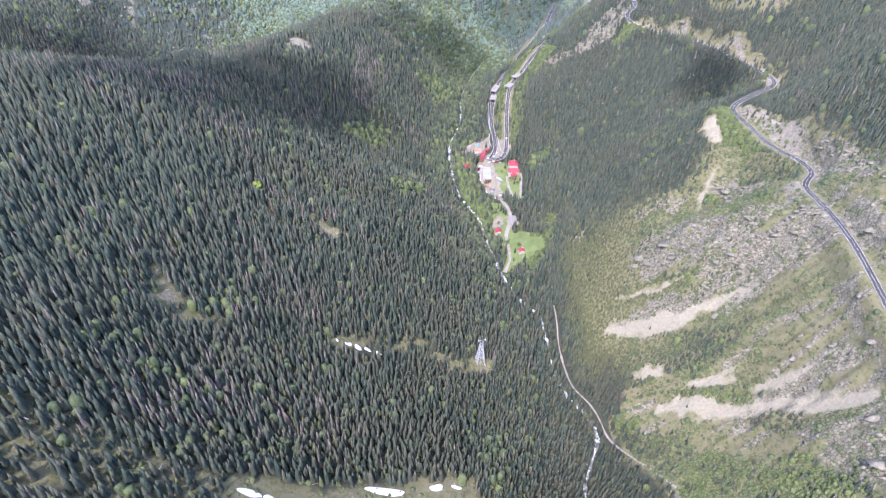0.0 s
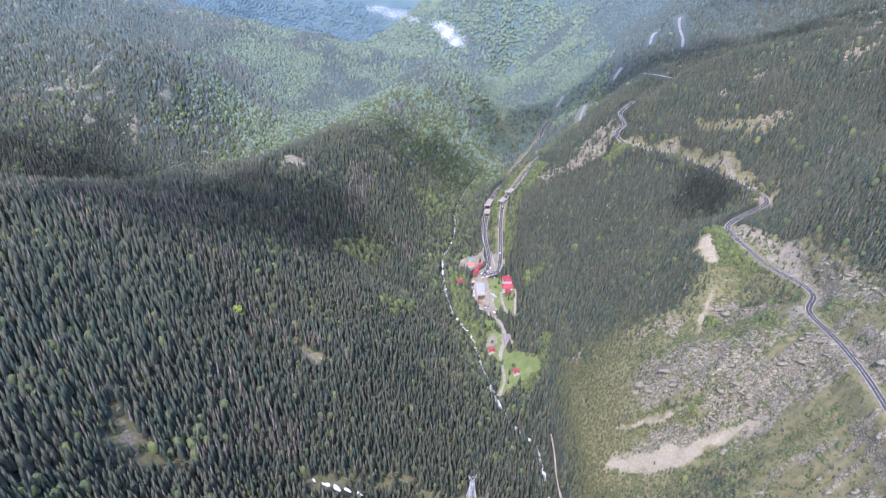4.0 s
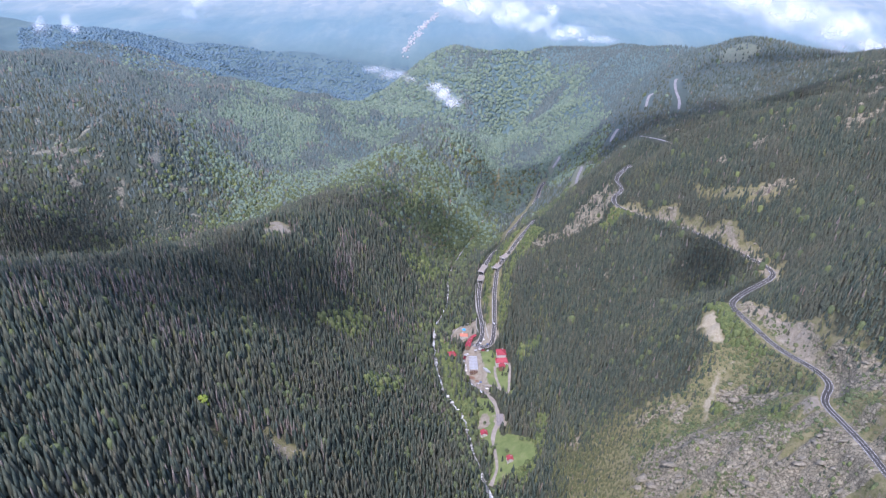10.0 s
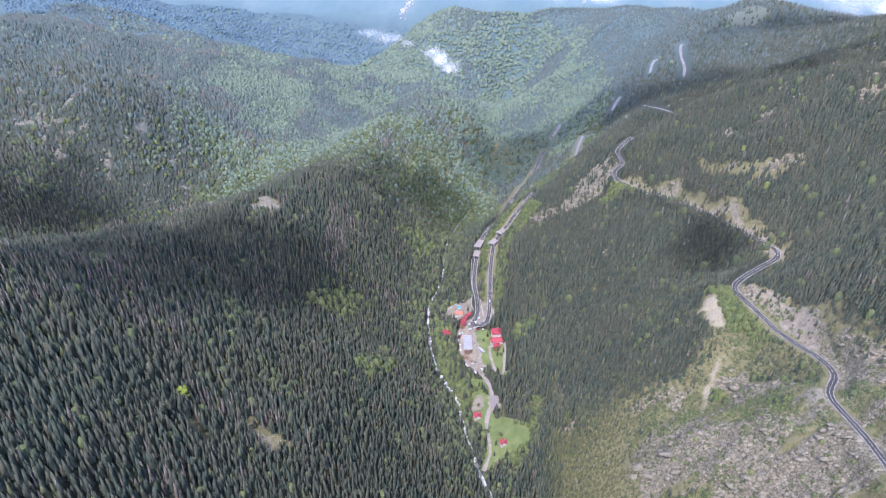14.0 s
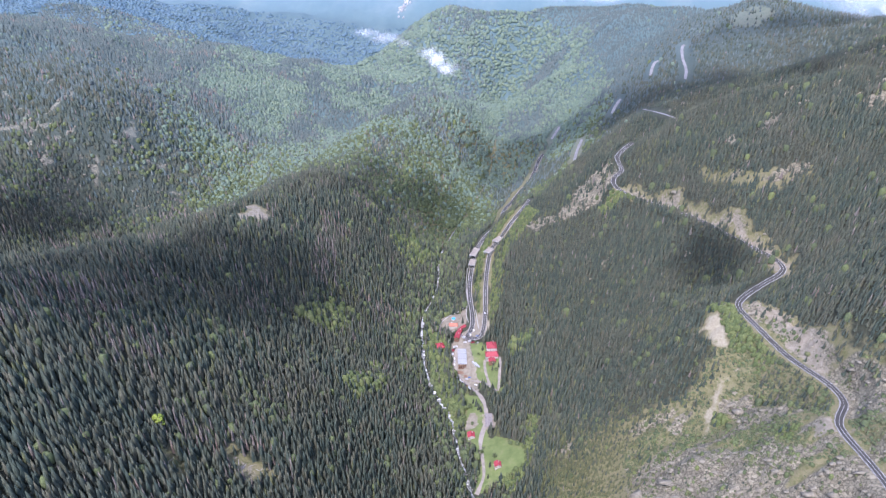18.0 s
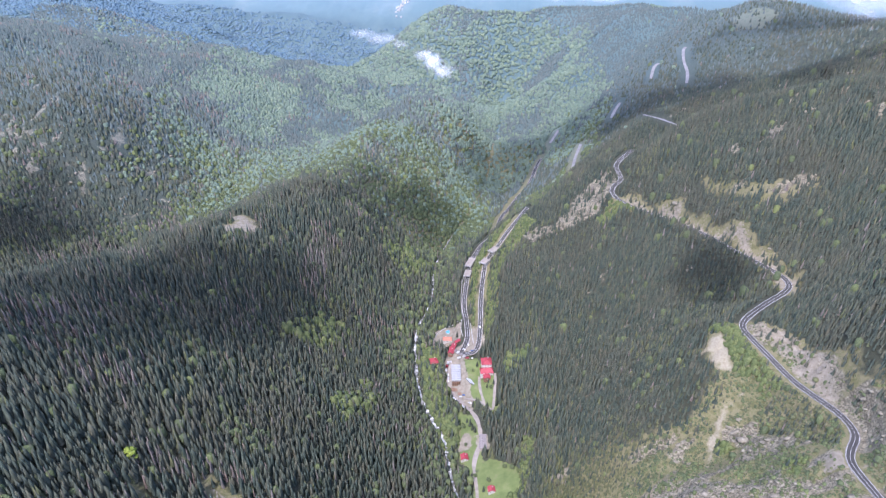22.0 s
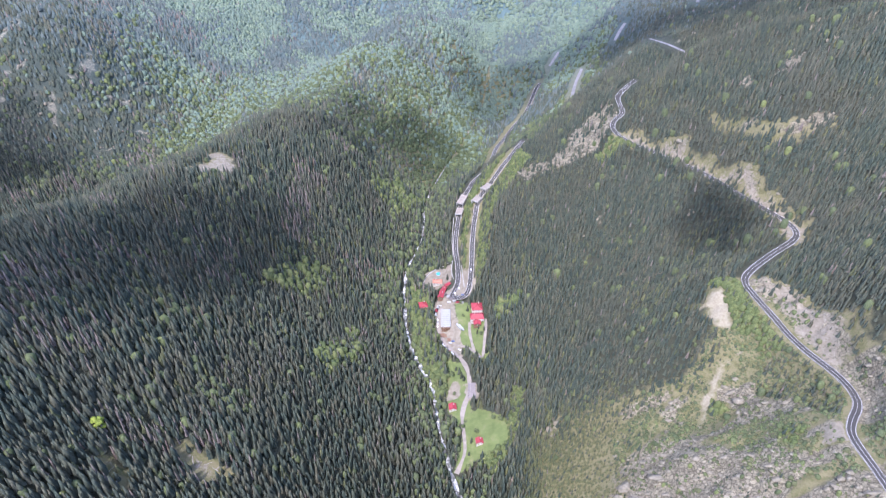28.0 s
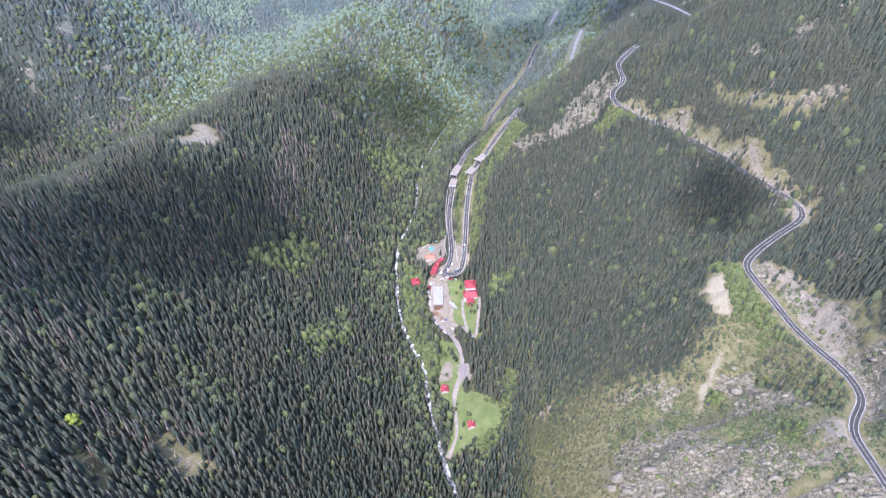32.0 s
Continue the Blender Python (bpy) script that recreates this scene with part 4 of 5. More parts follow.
wx, wy = scatter(180, 480, 220, 760, 1.9)
vx, vy = scatter(-340, 90, 130, 480, 3.4)
wild = patch(vx, vy, CLEARINGS[2:4], 6) > 0.5
drift = 0.5 + 0.5 * lattice(wx / 38, wy / 30, 71) + 0.35 * lattice(wx / 13, wy / 11, 72)
keep = (patch(wx, wy, [OPEN_SLOPE], 8) > 0.45) & (patch(wx, wy, SCREES, 3) < 0.5) & (rng.random(len(wx)) < 0.12 + 0.85 * ramp(drift + 0.4 * patch(wx, wy, STANDS, 5) - 0.25 * outcrop(wx, wy), 0.42, 0.75) + 0.25 * ramp(-wy, -330, -260)) & (nearest_way(wx, wy, WAYS[0][0])[0] > 8)
wx, wy = wx[keep], wy[keep]
vx, vy = vx[wild], vy[wild]
tuft = rng.random(len(vx)) < 0.1 + 0.5 * ramp(lattice(vx / 22, vy / 16, 75), -0.3, 0.6)
wx, wy = np.r_[wx, vx[tuft]], np.r_[wy, vy[tuft]]
low = np.exp(rng.normal(0, 0.35, len(wx)))
dark = rng.random(len(wx)) < 0.25 + 0.5 * ramp(lattice(wx / 30, wy / 24, 77), -0.1, 0.3)
plant("green_shrubs", leaf_mat, [broad_form(1, 300 + k) for k in range(6)], wx[~dark], wy[~dark], 1.2 * low[~dark], 1.15 * low[~dark], "low fresh green shrubs on the rocky slope", "shrubs")
plant("dwarf_pines", olive_mat, [broad_form(1, 320 + k) for k in range(6)], wx[dark], wy[dark], 1.3 * low[dark], 1.1 * low[dark], "low olive dwarf pines on the rocky slope", "shrubs")


# ---- single trees ----
bark = plain_mat("bark", (0.12, 0.09, 0.07), 0.95, 0, 0.3, 0.6)


def trunk_mesh(tall, radius):
    bm = bmesh.new()
    bmesh.ops.create_cone(bm, cap_ends=True, segments=7, radius1=radius, radius2=radius * 0.25, depth=tall, matrix=Matrix.Translation((0, 0, tall / 2 - 0.6)))
    return bm


def limb(bm, a, b, r):
    d = Vector(b) - Vector(a)
    m = Matrix.Translation((Vector(a) + Vector(b)) / 2) @ d.to_track_quat("Z", "Y").to_matrix().to_4x4()
    bmesh.ops.create_cone(bm, cap_ends=False, segments=5, radius1=r, radius2=r * 0.4, depth=d.length, matrix=m)


def single_spruce(seed, mat, tall=17.0, wide=2.7):
    """A spruce on its own: trunk and tiered crown."""
    root = new("spruce_tree")
    part("trunk", trunk_mesh(tall * 0.9, 0.28), bark, root)
    v, t = spruce_form(9, 7, seed)
    crown = tri_mesh("crown", v * np.array([wide, wide, tall]), t, mat)
    crown.parent = root
    return root


def single_broadleaf(seed, mat, tall=12.0, wide=4.2):
    """A broadleaf tree on its own: trunk with limbs and a crown of many clumps."""
    r = np.random.default_rng(seed)
    root = new("broadleaf_tree")
    bm = trunk_mesh(tall * 0.7, 0.3)
    for k in range(6):
        a = k * 1.05 + r.uniform(-0.3, 0.3)
        limb(bm, (0, 0, tall * r.uniform(0.25, 0.45)), (wide * 0.7 * math.cos(a), wide * 0.7 * math.sin(a), tall * r.uniform(0.5, 0.75)), 0.14)
    part("trunk", bm, bark, root)
    vs, ts, n = [], [], 0
    for k in range(26):
        v, t = broad_form(1, seed * 50 + k)
        a, h = r.uniform(0, 2 * np.pi), r.uniform(0.3, 1.0)
        q = wide * math.sqrt(r.uniform(0, 1)) * math.sqrt(max(0.05, 1 - ((h - 0.6) / 0.45) ** 2)) * 0.8
        c = np.array([q * math.cos(a), q * math.sin(a), tall * h * 0.85])
        vs.append((v - [0, 0, 0.5]) * wide * r.uniform(0.28, 0.42) + c)
        ts.append(t + n)
        n += len(v)
    crown = tri_mesh("crown", np.vstack(vs), np.vstack(ts), mat)
    crown.parent = root
    return root


def stand_at(ob, x, y, turn=0.0, scale=1.0, sink=0.2):
    z = float(land([x], [y])[0]) - sink
    ob.matrix_basis = pose(x, y, z, 0, 0, turn) @ Matrix.Scale(scale, 4)
    return ob


bright_leaf = foliage_mat("young_leaves", [(0.0, (0.14, 0.185, 0.035)), (1.0, (0.2, 0.24, 0.045))], (0.165, 0.205, 0.04))
lone_spruces = [single_spruce(900 + k, spruce_mat) for k in range(3)]
lone_leafs = [single_broadleaf(30 + k, leaf_mat) for k in range(3)]
golden = tagged(stand_at(single_broadleaf(77, bright_leaf, 17, 6.0), -209, 565), "bright yellow-green broadleaf tree standing alone among dark spruces", "tree", "lone broadleaf trees")
first = set()
tree_spots = [(84, 700, 0), (80, 690, 0), (78, 712, 1), (86, 752, 1), (95, 775, 0), (92, 783, 0), (88, 790, 0), (98, 770, 0), (83, 782, 1), (112, 772, 0), (115, 778, 0), (112, 690, 1), (106, 680, 0), (103, 664, 0), (112, 652, 0), (96, 700, 1), (90, 660, 1), (132, 705, 1), (140, 700, 1), (119, 855, 0), (117, 848, 0), (122, 843, 1), (126, 850, 0), (104, 888, 0), (98, 880, 1), (90, 805, 1), (97, 818, 0), (115, 808, 0)]
tree_spots += [(118, 795, 0), (110, 800, 1), (128, 812, 0), (60, 935, 0), (55, 928, 1), (47, 935, 1), (50, 945, 0), (33, 930, 1), (30, 915, 1), (45, 905, 1), (36, 905, 0), (75, 960, 0), (104, 905, 0), (110, 903, 0), (95, 905, 1), (131, 885, 0), (134, 880, 0), (133, 892, 0)]
for k in range(60):
    bx, by = rng.uniform(225, 410), rng.uniform(290, 690)
    if inside(np.array([bx]), np.array([by]), OPEN_SLOPE)[0] and min(nearest_way(np.array([bx]), np.array([by]), w[0])[0][0] for w in WAYS[:1]) > 9:
        tree_spots.append((round(bx, 1), round(by, 1), 2 + int(rng.random() < 0.5)))
for bx, by, kind in tree_spots:
    src = (lone_spruces if kind % 2 == 0 else lone_leafs)[int(rng.integers(3))]
    scale = rng.uniform(0.5, 0.9) if kind < 2 else rng.uniform(0.2, 0.4)
    if src.name not in first:
        first.add(src.name)
        ob = src
    else:
        ob = copy_thing(src, pose(0, 0, 0))
    stand_at(ob, bx, by, rng.uniform(0, 360), scale)
    if kind % 2 == 0:
        tagged(ob, "dark green spruce standing alone on " + ("grass by the houses" if kind < 2 else "the rocky slope"), "tree", "lone spruces")
    else:
        tagged(ob, "round fresh green broadleaf tree on " + ("grass by the houses" if kind < 2 else "the rocky slope"), "tree", "lone broadleaf trees")

# ---- boulders and slabs ----
rock_mat = plain_mat("grey_rock", (0.2, 0.18, 0.13), 0.95, 0, 0.35, 3.0, 0.3)


def boulder_form(seed):
    bm = bmesh.new()
    bmesh.ops.create_icosphere(bm, subdivisions=1, radius=1.0)
    r = np.random.default_rng(seed)
    v = np.array([p.co[:] for p in bm.verts])
    t = np.array([[p.index for p in f.verts] for f in bm.faces])
    bm.free()
    cuts = r.normal(size=(7, 3))
    cuts /= np.linalg.norm(cuts, axis=1)[:, None]
    for c in cuts:
        d = v @ c - r.uniform(0.45, 0.8)
        v = v - np.where(d > 0, d, 0)[:, None] * c
    v[:, 2] = v[:, 2] * 0.55 + 0.15
    return v, t


forms = [boulder_form(k) for k in range(8)]
bx, by = scatter(190, 470, 230, 740, 2.7)
ok = (patch(bx, by, [OPEN_SLOPE], 6) > 0.5) & (patch(bx, by, BUSHY, 4) < 0.5) & (rng.random(len(bx)) < 0.008 + 0.2 * ramp(outcrop(bx, by), 0.35, 0.9)) & (patch(bx, by, STANDS, 4) < 0.4) & (patch(bx, by, SCREES, 4) < 0.4)
ok &= nearest_way(bx, by, WAYS[0][0])[0] > WAYS[0][2] + 2
bx, by = bx[ok], by[ok]
sz = np.exp(rng.normal(0.4, 0.5, len(bx)))
plant("boulders", rock_mat, forms, bx, by, sz * 0.8, sz * 0.95, "grey angular ledges and rock slabs on the open slope", "rocks", rng.normal(0.2, 0.25, len(bx)), rng.uniform(1.3, 3.4, len(bx)))
cx, cy = scatter(300, 470, 590, 1080, 4.0)
ok = (patch(cx, cy, [ROAD_CUT, ROAD_BANK], 3) > 0.5) & (rng.random(len(cx)) < 0.45) & (nearest_way(cx, cy, WAYS[0][0])[0] > 8)
cx, cy = cx[ok], cy[ok]
sz = np.exp(rng.normal(-0.2, 0.5, len(cx)))
plant("blasted_rocks", rock_mat, forms, cx, cy, sz * 1.4, sz * 1.3, "broken brown-grey rocks along the road cutting", "rocks")
lx, ly = scatter(-300, 560, 230, 1120, 2.8)
ok = (patch(lx, ly, LEDGES, 3) > 0.55) & (rng.random(len(lx)) < 0.3)
lx, ly = lx[ok], ly[ok]
sz = np.exp(rng.normal(0.0, 0.45, len(lx)))
plant("rock_ledges", rock_mat, forms, lx, ly, sz * 1.5, sz * 1.6, "pale rock ledges showing between the trees", "rocks")
gx_, gy_ = np.concatenate([np.c_[scatter(-960, -480, 1250, 1760, 7.5)], np.c_[scatter(400, 780, 850, 1400, 7.5)]]).T
ok = (crags(gx_, gy_) > 0.45) & (rng.random(len(gx_)) < 0.6)
gx_, gy_ = gx_[ok], gy_[ok]
sz = np.exp(rng.normal(0.1, 0.5, len(gx_)))
plant("crags", rock_mat, forms, gx_, gy_, sz * 2.6, sz * 1.5, "grey crags breaking through the woods", "rocks")
k = rng.integers(0, len(brook) - 1, 900)
sx, sy = brook[k, 0] + rng.normal(0, 2.6, 900), brook[k, 1] + rng.normal(0, 2, 900)
sz = np.exp(rng.normal(-0.2, 0.4, 900))
plant("stream_boulders", plain_mat("washed_rock", (0.27, 0.262, 0.245), 0.85, 0, 0.2, 2.0), forms, sx, sy, sz * 1.5, sz * 1.0, "washed pale boulders lining the stream", "rocks")

# ---- fallen trunks in the clearings ----
dead_wood = plain_mat("bleached_wood", (0.36, 0.33, 0.3), 0.9, 0, 0.2, 1.0)


def fallen_trunk(long):
    bm = bmesh.new()
    limb(bm, (-long / 2, 0, 0.35), (long / 2, 0, 0.5), 0.32)
    root = part("fallen_trunk", bm, dead_wood, None)
    return tagged(root, "bleached fallen spruce trunk lying in a clearing", "log", "fallen trunks")


log = fallen_trunk(13.0)
for k, (x, y, a) in enumerate([(-135, 566, 20), (-141, 562, 70), (-128, 563, 150), (-147, 568, 110), (-122, 567, 45), (-246, 384, 80), (-236, 366, 30), (-226, 354, 140), (-190, 530, 60), (-183, 522, 100), (-212, 218, 10), (-250, 205, 160), (-160, 208, 40), (-95, 222, 20), (-230, 190, 120), (-180, 196, 75)]):
    ob = log if k == 0 else copy_thing(log, pose(0, 0, 0))
    stand_at(ob, x, y, a, 0.8 + 0.04 * (k % 6), -0.15)

# ---- snow left in the gullies ----
snow_mat = plain_mat("old_snow", (0.82, 0.83, 0.85), 0.7, 0, 0.06, 3.0, 0.1)


def snow_patch(cx, cy, length, width, turn, seed):
    """A thin lens of snow that follows the ground."""
    r = np.random.default_rng(seed)
    rings, seg = 4, 18
    wob = 1 + 0.5 * np.interp(np.arange(seg), np.arange(0, seg + 3, 3), np.r_[r.uniform(-1, 1, seg // 3), 0])
    pts = [(0.0, 0.0, 1.0)]
    for q in range(1, rings + 1):
        f = q / rings
        for sgm in range(seg):
            a = 2 * math.pi * sgm / seg
            pts.append((f * wob[sgm] * math.cos(a), f * wob[sgm] * math.sin(a), 1 - f * f))
    p = np.array(pts)
    c, s = math.cos(radians(turn)), math.sin(radians(turn))
    x = cx + p[:, 0] * length / 2 * c - p[:, 1] * width / 2 * s
    y = cy + p[:, 0] * length / 2 * s + p[:, 1] * width / 2 * c
    z = land(x, y) + 0.25 + 0.5 * p[:, 2]
    z[-seg:] -= 0.6
    faces = [(0, 1 + k, 1 + (k + 1) % seg) for k in range(seg)]
    for q in range(rings - 1):
        a = 1 + q * seg
        faces += [(a + k, a + seg + k, a + seg + (k + 1) % seg, a + (k + 1) % seg) for k in range(seg)]
    ob = mesh_object("snow_patch", np.c_[x, y, z].tolist(), faces, snow_mat, smooth=True)
    return tagged(ob, "dirty white patch of old snow in a clearing", "snow", "snow patches")


for args in [(-97, 414, 7, 5, 10, 1), (-88, 416, 9, 6, 0, 2), (-78, 419, 8, 5, 15, 3), (-68, 421, 6, 4, 0, 4), (-131, 200, 16, 7, 0, 5), (-118, 202, 7, 4, 0, 6), (-44, 230, 34, 7, 8, 7),
             (-2, 243, 11, 6, 10, 8), (14, 248, 8, 3, 0, 9), (-322, 351, 8, 6, 40, 10), (-108, 412, 4, 3, 0, 11)]:
    snow_patch(*args)

# ---- buildings ----
red_roof = plain_mat("red_sheet_roof", (0.31, 0.05, 0.06), 0.55, 0, 0.15, 5)
orange_roof = plain_mat("orange_tile_roof", (0.42, 0.17, 0.11), 0.8, 0, 0.2, 3)
white_roof = plain_mat("white_sheet_roof", (0.32, 0.325, 0.315), 0.5, 0, 0.08, 6)
plaster = plain_mat("pale_plaster", (0.5, 0.47, 0.41), 0.9, 0, 0.1, 3)
timber = plain_mat("brown_timber", (0.2, 0.12, 0.075), 0.8, 0, 0.3, 1.5)
grey_wood = plain_mat("weathered_boards", (0.25, 0.225, 0.21), 0.9, 0, 0.25, 1.0)
concrete = plain_mat("weathered_concrete", (0.36, 0.35, 0.32), 0.9, 0, 0.2, 5)
glass_mat = plain_mat("window_glass", (0.03, 0.04, 0.05), 0.1, 0, 0.1, 3)
dark_steel = plain_mat("dark_steel", (0.12, 0.12, 0.12), 0.5, 0.8, 0.1, 1)


def box(bm, cx, cy, cz, sx, sy, sz, bevel=0.0):
    made = bmesh.ops.create_cube(bm, size=1.0, matrix=Matrix.Translation((cx, cy, cz)) @ Matrix.Diagonal((sx, sy, sz, 1)))
    if bevel:
        bmesh.ops.bevel(bm, geom=list({e for v in made["verts"] for e in v.link_edges}), offset=bevel, segments=1, affect="EDGES")


def window_part(parent, x, y, z, w, h, along):
    """A window in a wall: frame and sill standing proud, with a pane in it. along: 'x' or 'y', the way the wall runs."""
    d = 0.16
    bm = bmesh.new()
    for o in (-w / 2, w / 2):
        box(bm, x + (o if along == "x" else 0), y + (o if along == "y" else 0), z, 0.12 if along == "x" else d, 0.12 if along == "y" else d, h)
    for o in (-h / 2, h / 2):
        box(bm, x, y, z + o, w + 0.12 if along == "x" else d, w + 0.12 if along == "y" else d, 0.12)
    win = part("window", bm, plaster, parent)
    bm = bmesh.new()
    box(bm, x, y, z, w - 0.1 if along == "x" else 0.1, w - 0.1 if along == "y" else 0.1, h - 0.1)
    part("pane", bm, glass_mat, win)


def house(name, x, y, turn, length, width, wall, rise, roof_mat, wall_mat, label, hip=0.0, storeys=1, overhang=0.6, ground_drop=4.0, chimney=True):
    """A house with its ridge along its length: walls, roof slabs, windows, door and chimney."""
    root = new(name)
    zs = land(np.array([x - 4, x + 4, x, x]), np.array([y, y, y - 4, y + 4]))
    root.matrix_basis = pose(x, y, float(zs.max()) - 0.1, 0, 0, turn)
    hx, hy = width / 2, length / 2
    bm = bmesh.new()
    lo = [bm.verts.new((sx * hx, sy * hy, -ground_drop)) for sx, sy in ((-1, -1), (1, -1), (1, 1), (-1, 1))]
    up = [bm.verts.new((sx * hx, sy * hy, wall)) for sx, sy in ((-1, -1), (1, -1), (1, 1), (-1, 1))]
    ends = hy - hip * hx * 0.9
    r1, r2 = bm.verts.new((0, -ends, wall + rise - 0.15)), bm.verts.new((0, ends, wall + rise - 0.15))
    for a in range(4):
        b = (a + 1) % 4
        bm.faces.new((lo[a], lo[b], up[b], up[a]))
    bm.faces.new((up[0], up[1], r1))
    bm.faces.new((up[2], up[3], r2))
    bm.faces.new(lo[::-1])
    part("wall", bm, wall_mat, root)
    ex, ey, th = hx + overhang, hy + overhang, 0.25
    drop_z = rise * overhang / hx
    ridge = ey - hip * hx
    for side in (-1, 1):
        bm = bmesh.new()
        eave = [(side * ex, -ey, wall - drop_z), (side * ex, ey, wall - drop_z), (0, ridge, wall + rise), (0, -ridge, wall + rise)]
        a = [bm.verts.new(p) for p in eave]
        b = [bm.verts.new((p[0], p[1], p[2] + th)) for p in eave]
        bm.faces.new(a)
        bm.faces.new(b[::-1])
        for k in range(4):
            bm.faces.new((a[k], a[(k + 1) % 4], b[(k + 1) % 4], b[k]))
        bmesh.ops.recalc_face_normals(bm, faces=bm.faces)
        slab = part("roof", bm, roof_mat, root)
        bm = bmesh.new()
        m = int(length / 1.6)
        for k in range(m):
            q = (k + 0.5) / m * 2 - 1
            yy = q * (ridge + (ey - ridge) * 0.0)
            limb(bm, (side * ex, yy, wall - drop_z + th + 0.02), (0, yy, wall + rise + th + 0.02), 0.06)
        part("seam", bm, roof_mat, slab)
    if hip:
        for end in (-1, 1):
            bm = bmesh.new()
            tri = [(-ex, end * ey, wall - drop_z), (ex, end * ey, wall - drop_z), (0, end * ridge, wall + rise)]
            a = [bm.verts.new(p) for p in tri]
            b = [bm.verts.new((p[0], p[1], p[2] + th)) for p in tri]
            bm.faces.new(a)
            bm.faces.new(b[::-1])
            for k in range(3):
                bm.faces.new((a[k], a[(k + 1) % 3], b[(k + 1) % 3], b[k]))
            bmesh.ops.recalc_face_normals(bm, faces=bm.faces)
            part("roof_hip", bm, roof_mat, root)
    step = wall / storeys
    for s in range(storeys):
        z = s * step + step * 0.55
        for k in range(max(1, int(width / 3.0))):
            wx = (k + 0.5) / max(1, int(width / 3.0)) * width - hx
            if s == 0 and k == 0:
                bm = bmesh.new()
                box(bm, wx, -hy - 0.04, 1.05, 1.0, 0.14, 2.1)
                part("door", bm, timber, root)
            else:
                window_part(root, wx, -hy - 0.03, z, 1.1, 1.2, "x")
        for k in range(max(1, int(length / 4.0))):
            wy = (k + 0.5) / max(1, int(length / 4.0)) * length - hy
            for side in (-1, 1):
                window_part(root, side * (hx + 0.03), wy, z, 1.1, 1.2, "y")
    if chimney:
        bm = bmesh.new()
        box(bm, hx * 0.35, hy * 0.4, wall + rise * 0.8, 0.8, 0.8, rise * 0.9 + 1.0)
        part("chimney", bm, plaster, root)
    return tagged(root, label, "house")


house("cabin", 84, 728.5, 6, 8.0, 8.5, 3.0, 2.6, red_roof, plaster, "small cabin with red roof beside the gravel track")
house("cabin", 115, 676, 8, 6.6, 7.6, 3.0, 2.3, red_roof, plaster, "small white-walled cabin with red roof on a meadow")
house("house", 40, 917, 15, 11.0, 11.5, 4.5, 3.5, red_roof, timber, "red-roofed timber house among green trees", hip=0.7, storeys=2)
house("inn", 117, 884, 4, 13.0, 14.0, 7.0, 4.5, red_roof, plaster, "red-roofed mountain inn with white walls above a lawn", hip=0.6, storeys=2)
house("inn_wing", 117, 871, 94, 18.0, 11.0, 6.0, 4.0, red_roof, plaster, "broad red-roofed wing of the mountain inn", hip=0.5, storeys=2)
house("inn_porch", 117, 861, 4, 7.0, 9.0, 3.6, 1.6, red_roof, timber, "timber porch with red roof before the inn", chimney=False)
house("shop", 66.5, 921, -12, 13.0, 7.0, 3.6, 2.2, red_roof, timber, "long red-roofed market building beside the hairpin")
house("shop", 69.5, 934, -20, 9.0, 6.0, 3.2, 2.0, red_roof, timber, "red-roofed wooden stall building beside the road")
house("shop", 75, 943, -50, 9.0, 4.5, 2.8, 1.4, red_roof, timber, "narrow red-roofed stall row beside the road", chimney=False)
house("guest_house", 60, 961, 88, 13.0, 8.0, 4.0, 2.6, orange_roof, plaster, "guest house with orange roof above the stream", storeys=1)


def hall():
    """The long hotel with its flat white ribbed roof."""
    root = new("hotel")
    root.matrix_basis = pose(73.5, 878, float(land([73.5], [878])[0]) - 3.2, 0, 0, 1)
    bm = bmesh.new()
    box(bm, 0, 0, 3.0, 12.4, 32, 14)
    part("wall", bm, plaster, root)
    for k in range(9):
        bm = bmesh.new()
        box(bm, 0, -14.4 + k * 3.6, 10.25, 13.4, 3.45, 0.5, 0.1)
        part("roof_panel", bm, white_roof, root)
    for k in range(8):
        bm = bmesh.new()
        box(bm, 0, -12.6 + k * 3.6, 10.5, 13.5, 0.5, 0.5)
        part("roof_rib", bm, grey_wood, root)
    bm = bmesh.new()
    box(bm, 0, 0, 10.6, 1.2, 31.5, 0.6)
    part("ridge_vent", bm, white_roof, root)
    for k in range(3):
        bm = bmesh.new()
        box(bm, 0, -17.0, 1.5 + k * 3.0, 12, 2.2, 0.25)
        box(bm, 0, -18.0, 2.1 + k * 3.0, 12, 0.15, 1.0)
        part("balcony", bm, timber, root, "brown timber balcony")
    for fl in range(3):
        for k in range(4):
            window_part(root, -4.5 + 3.0 * k, -16.05, 2.2 + fl * 3.0, 1.8, 1.6, "x")
        for k in range(8):
            for side in (-1, 1):
                window_part(root, side * 6.25, -14 + 4 * k, 2.2 + fl * 3.0, 1.8, 1.5, "y")
    return tagged(root, "long hotel with flat white ribbed roof and brown balconies", "hotel")


hall()


def terrace(x, y, turn, w, d):
    """A timber terrace with tables, before the hotel."""
    root = new("terrace")
    root.matrix_basis = pose(x, y, float(land([x], [y])[0]), 0, 0, turn)
    for k in range(int(w / 1.0)):
        bm = bmesh.new()
        box(bm, -w / 2 + 0.5 + k, 0, 0.6, 0.94, d, 0.2)
        part("plank", bm, timber, root)
    for k in range(4):
        bm = bmesh.new()
        box(bm, -w / 2 + 0.3 + k * (w - 0.6) / 3, -d / 2 + 0.2, -0.5, 0.3, 0.3, 2.4)
        part("post", bm, timber, root)
    return tagged(root, "brown timber terrace in front of the hotel", "terrace")


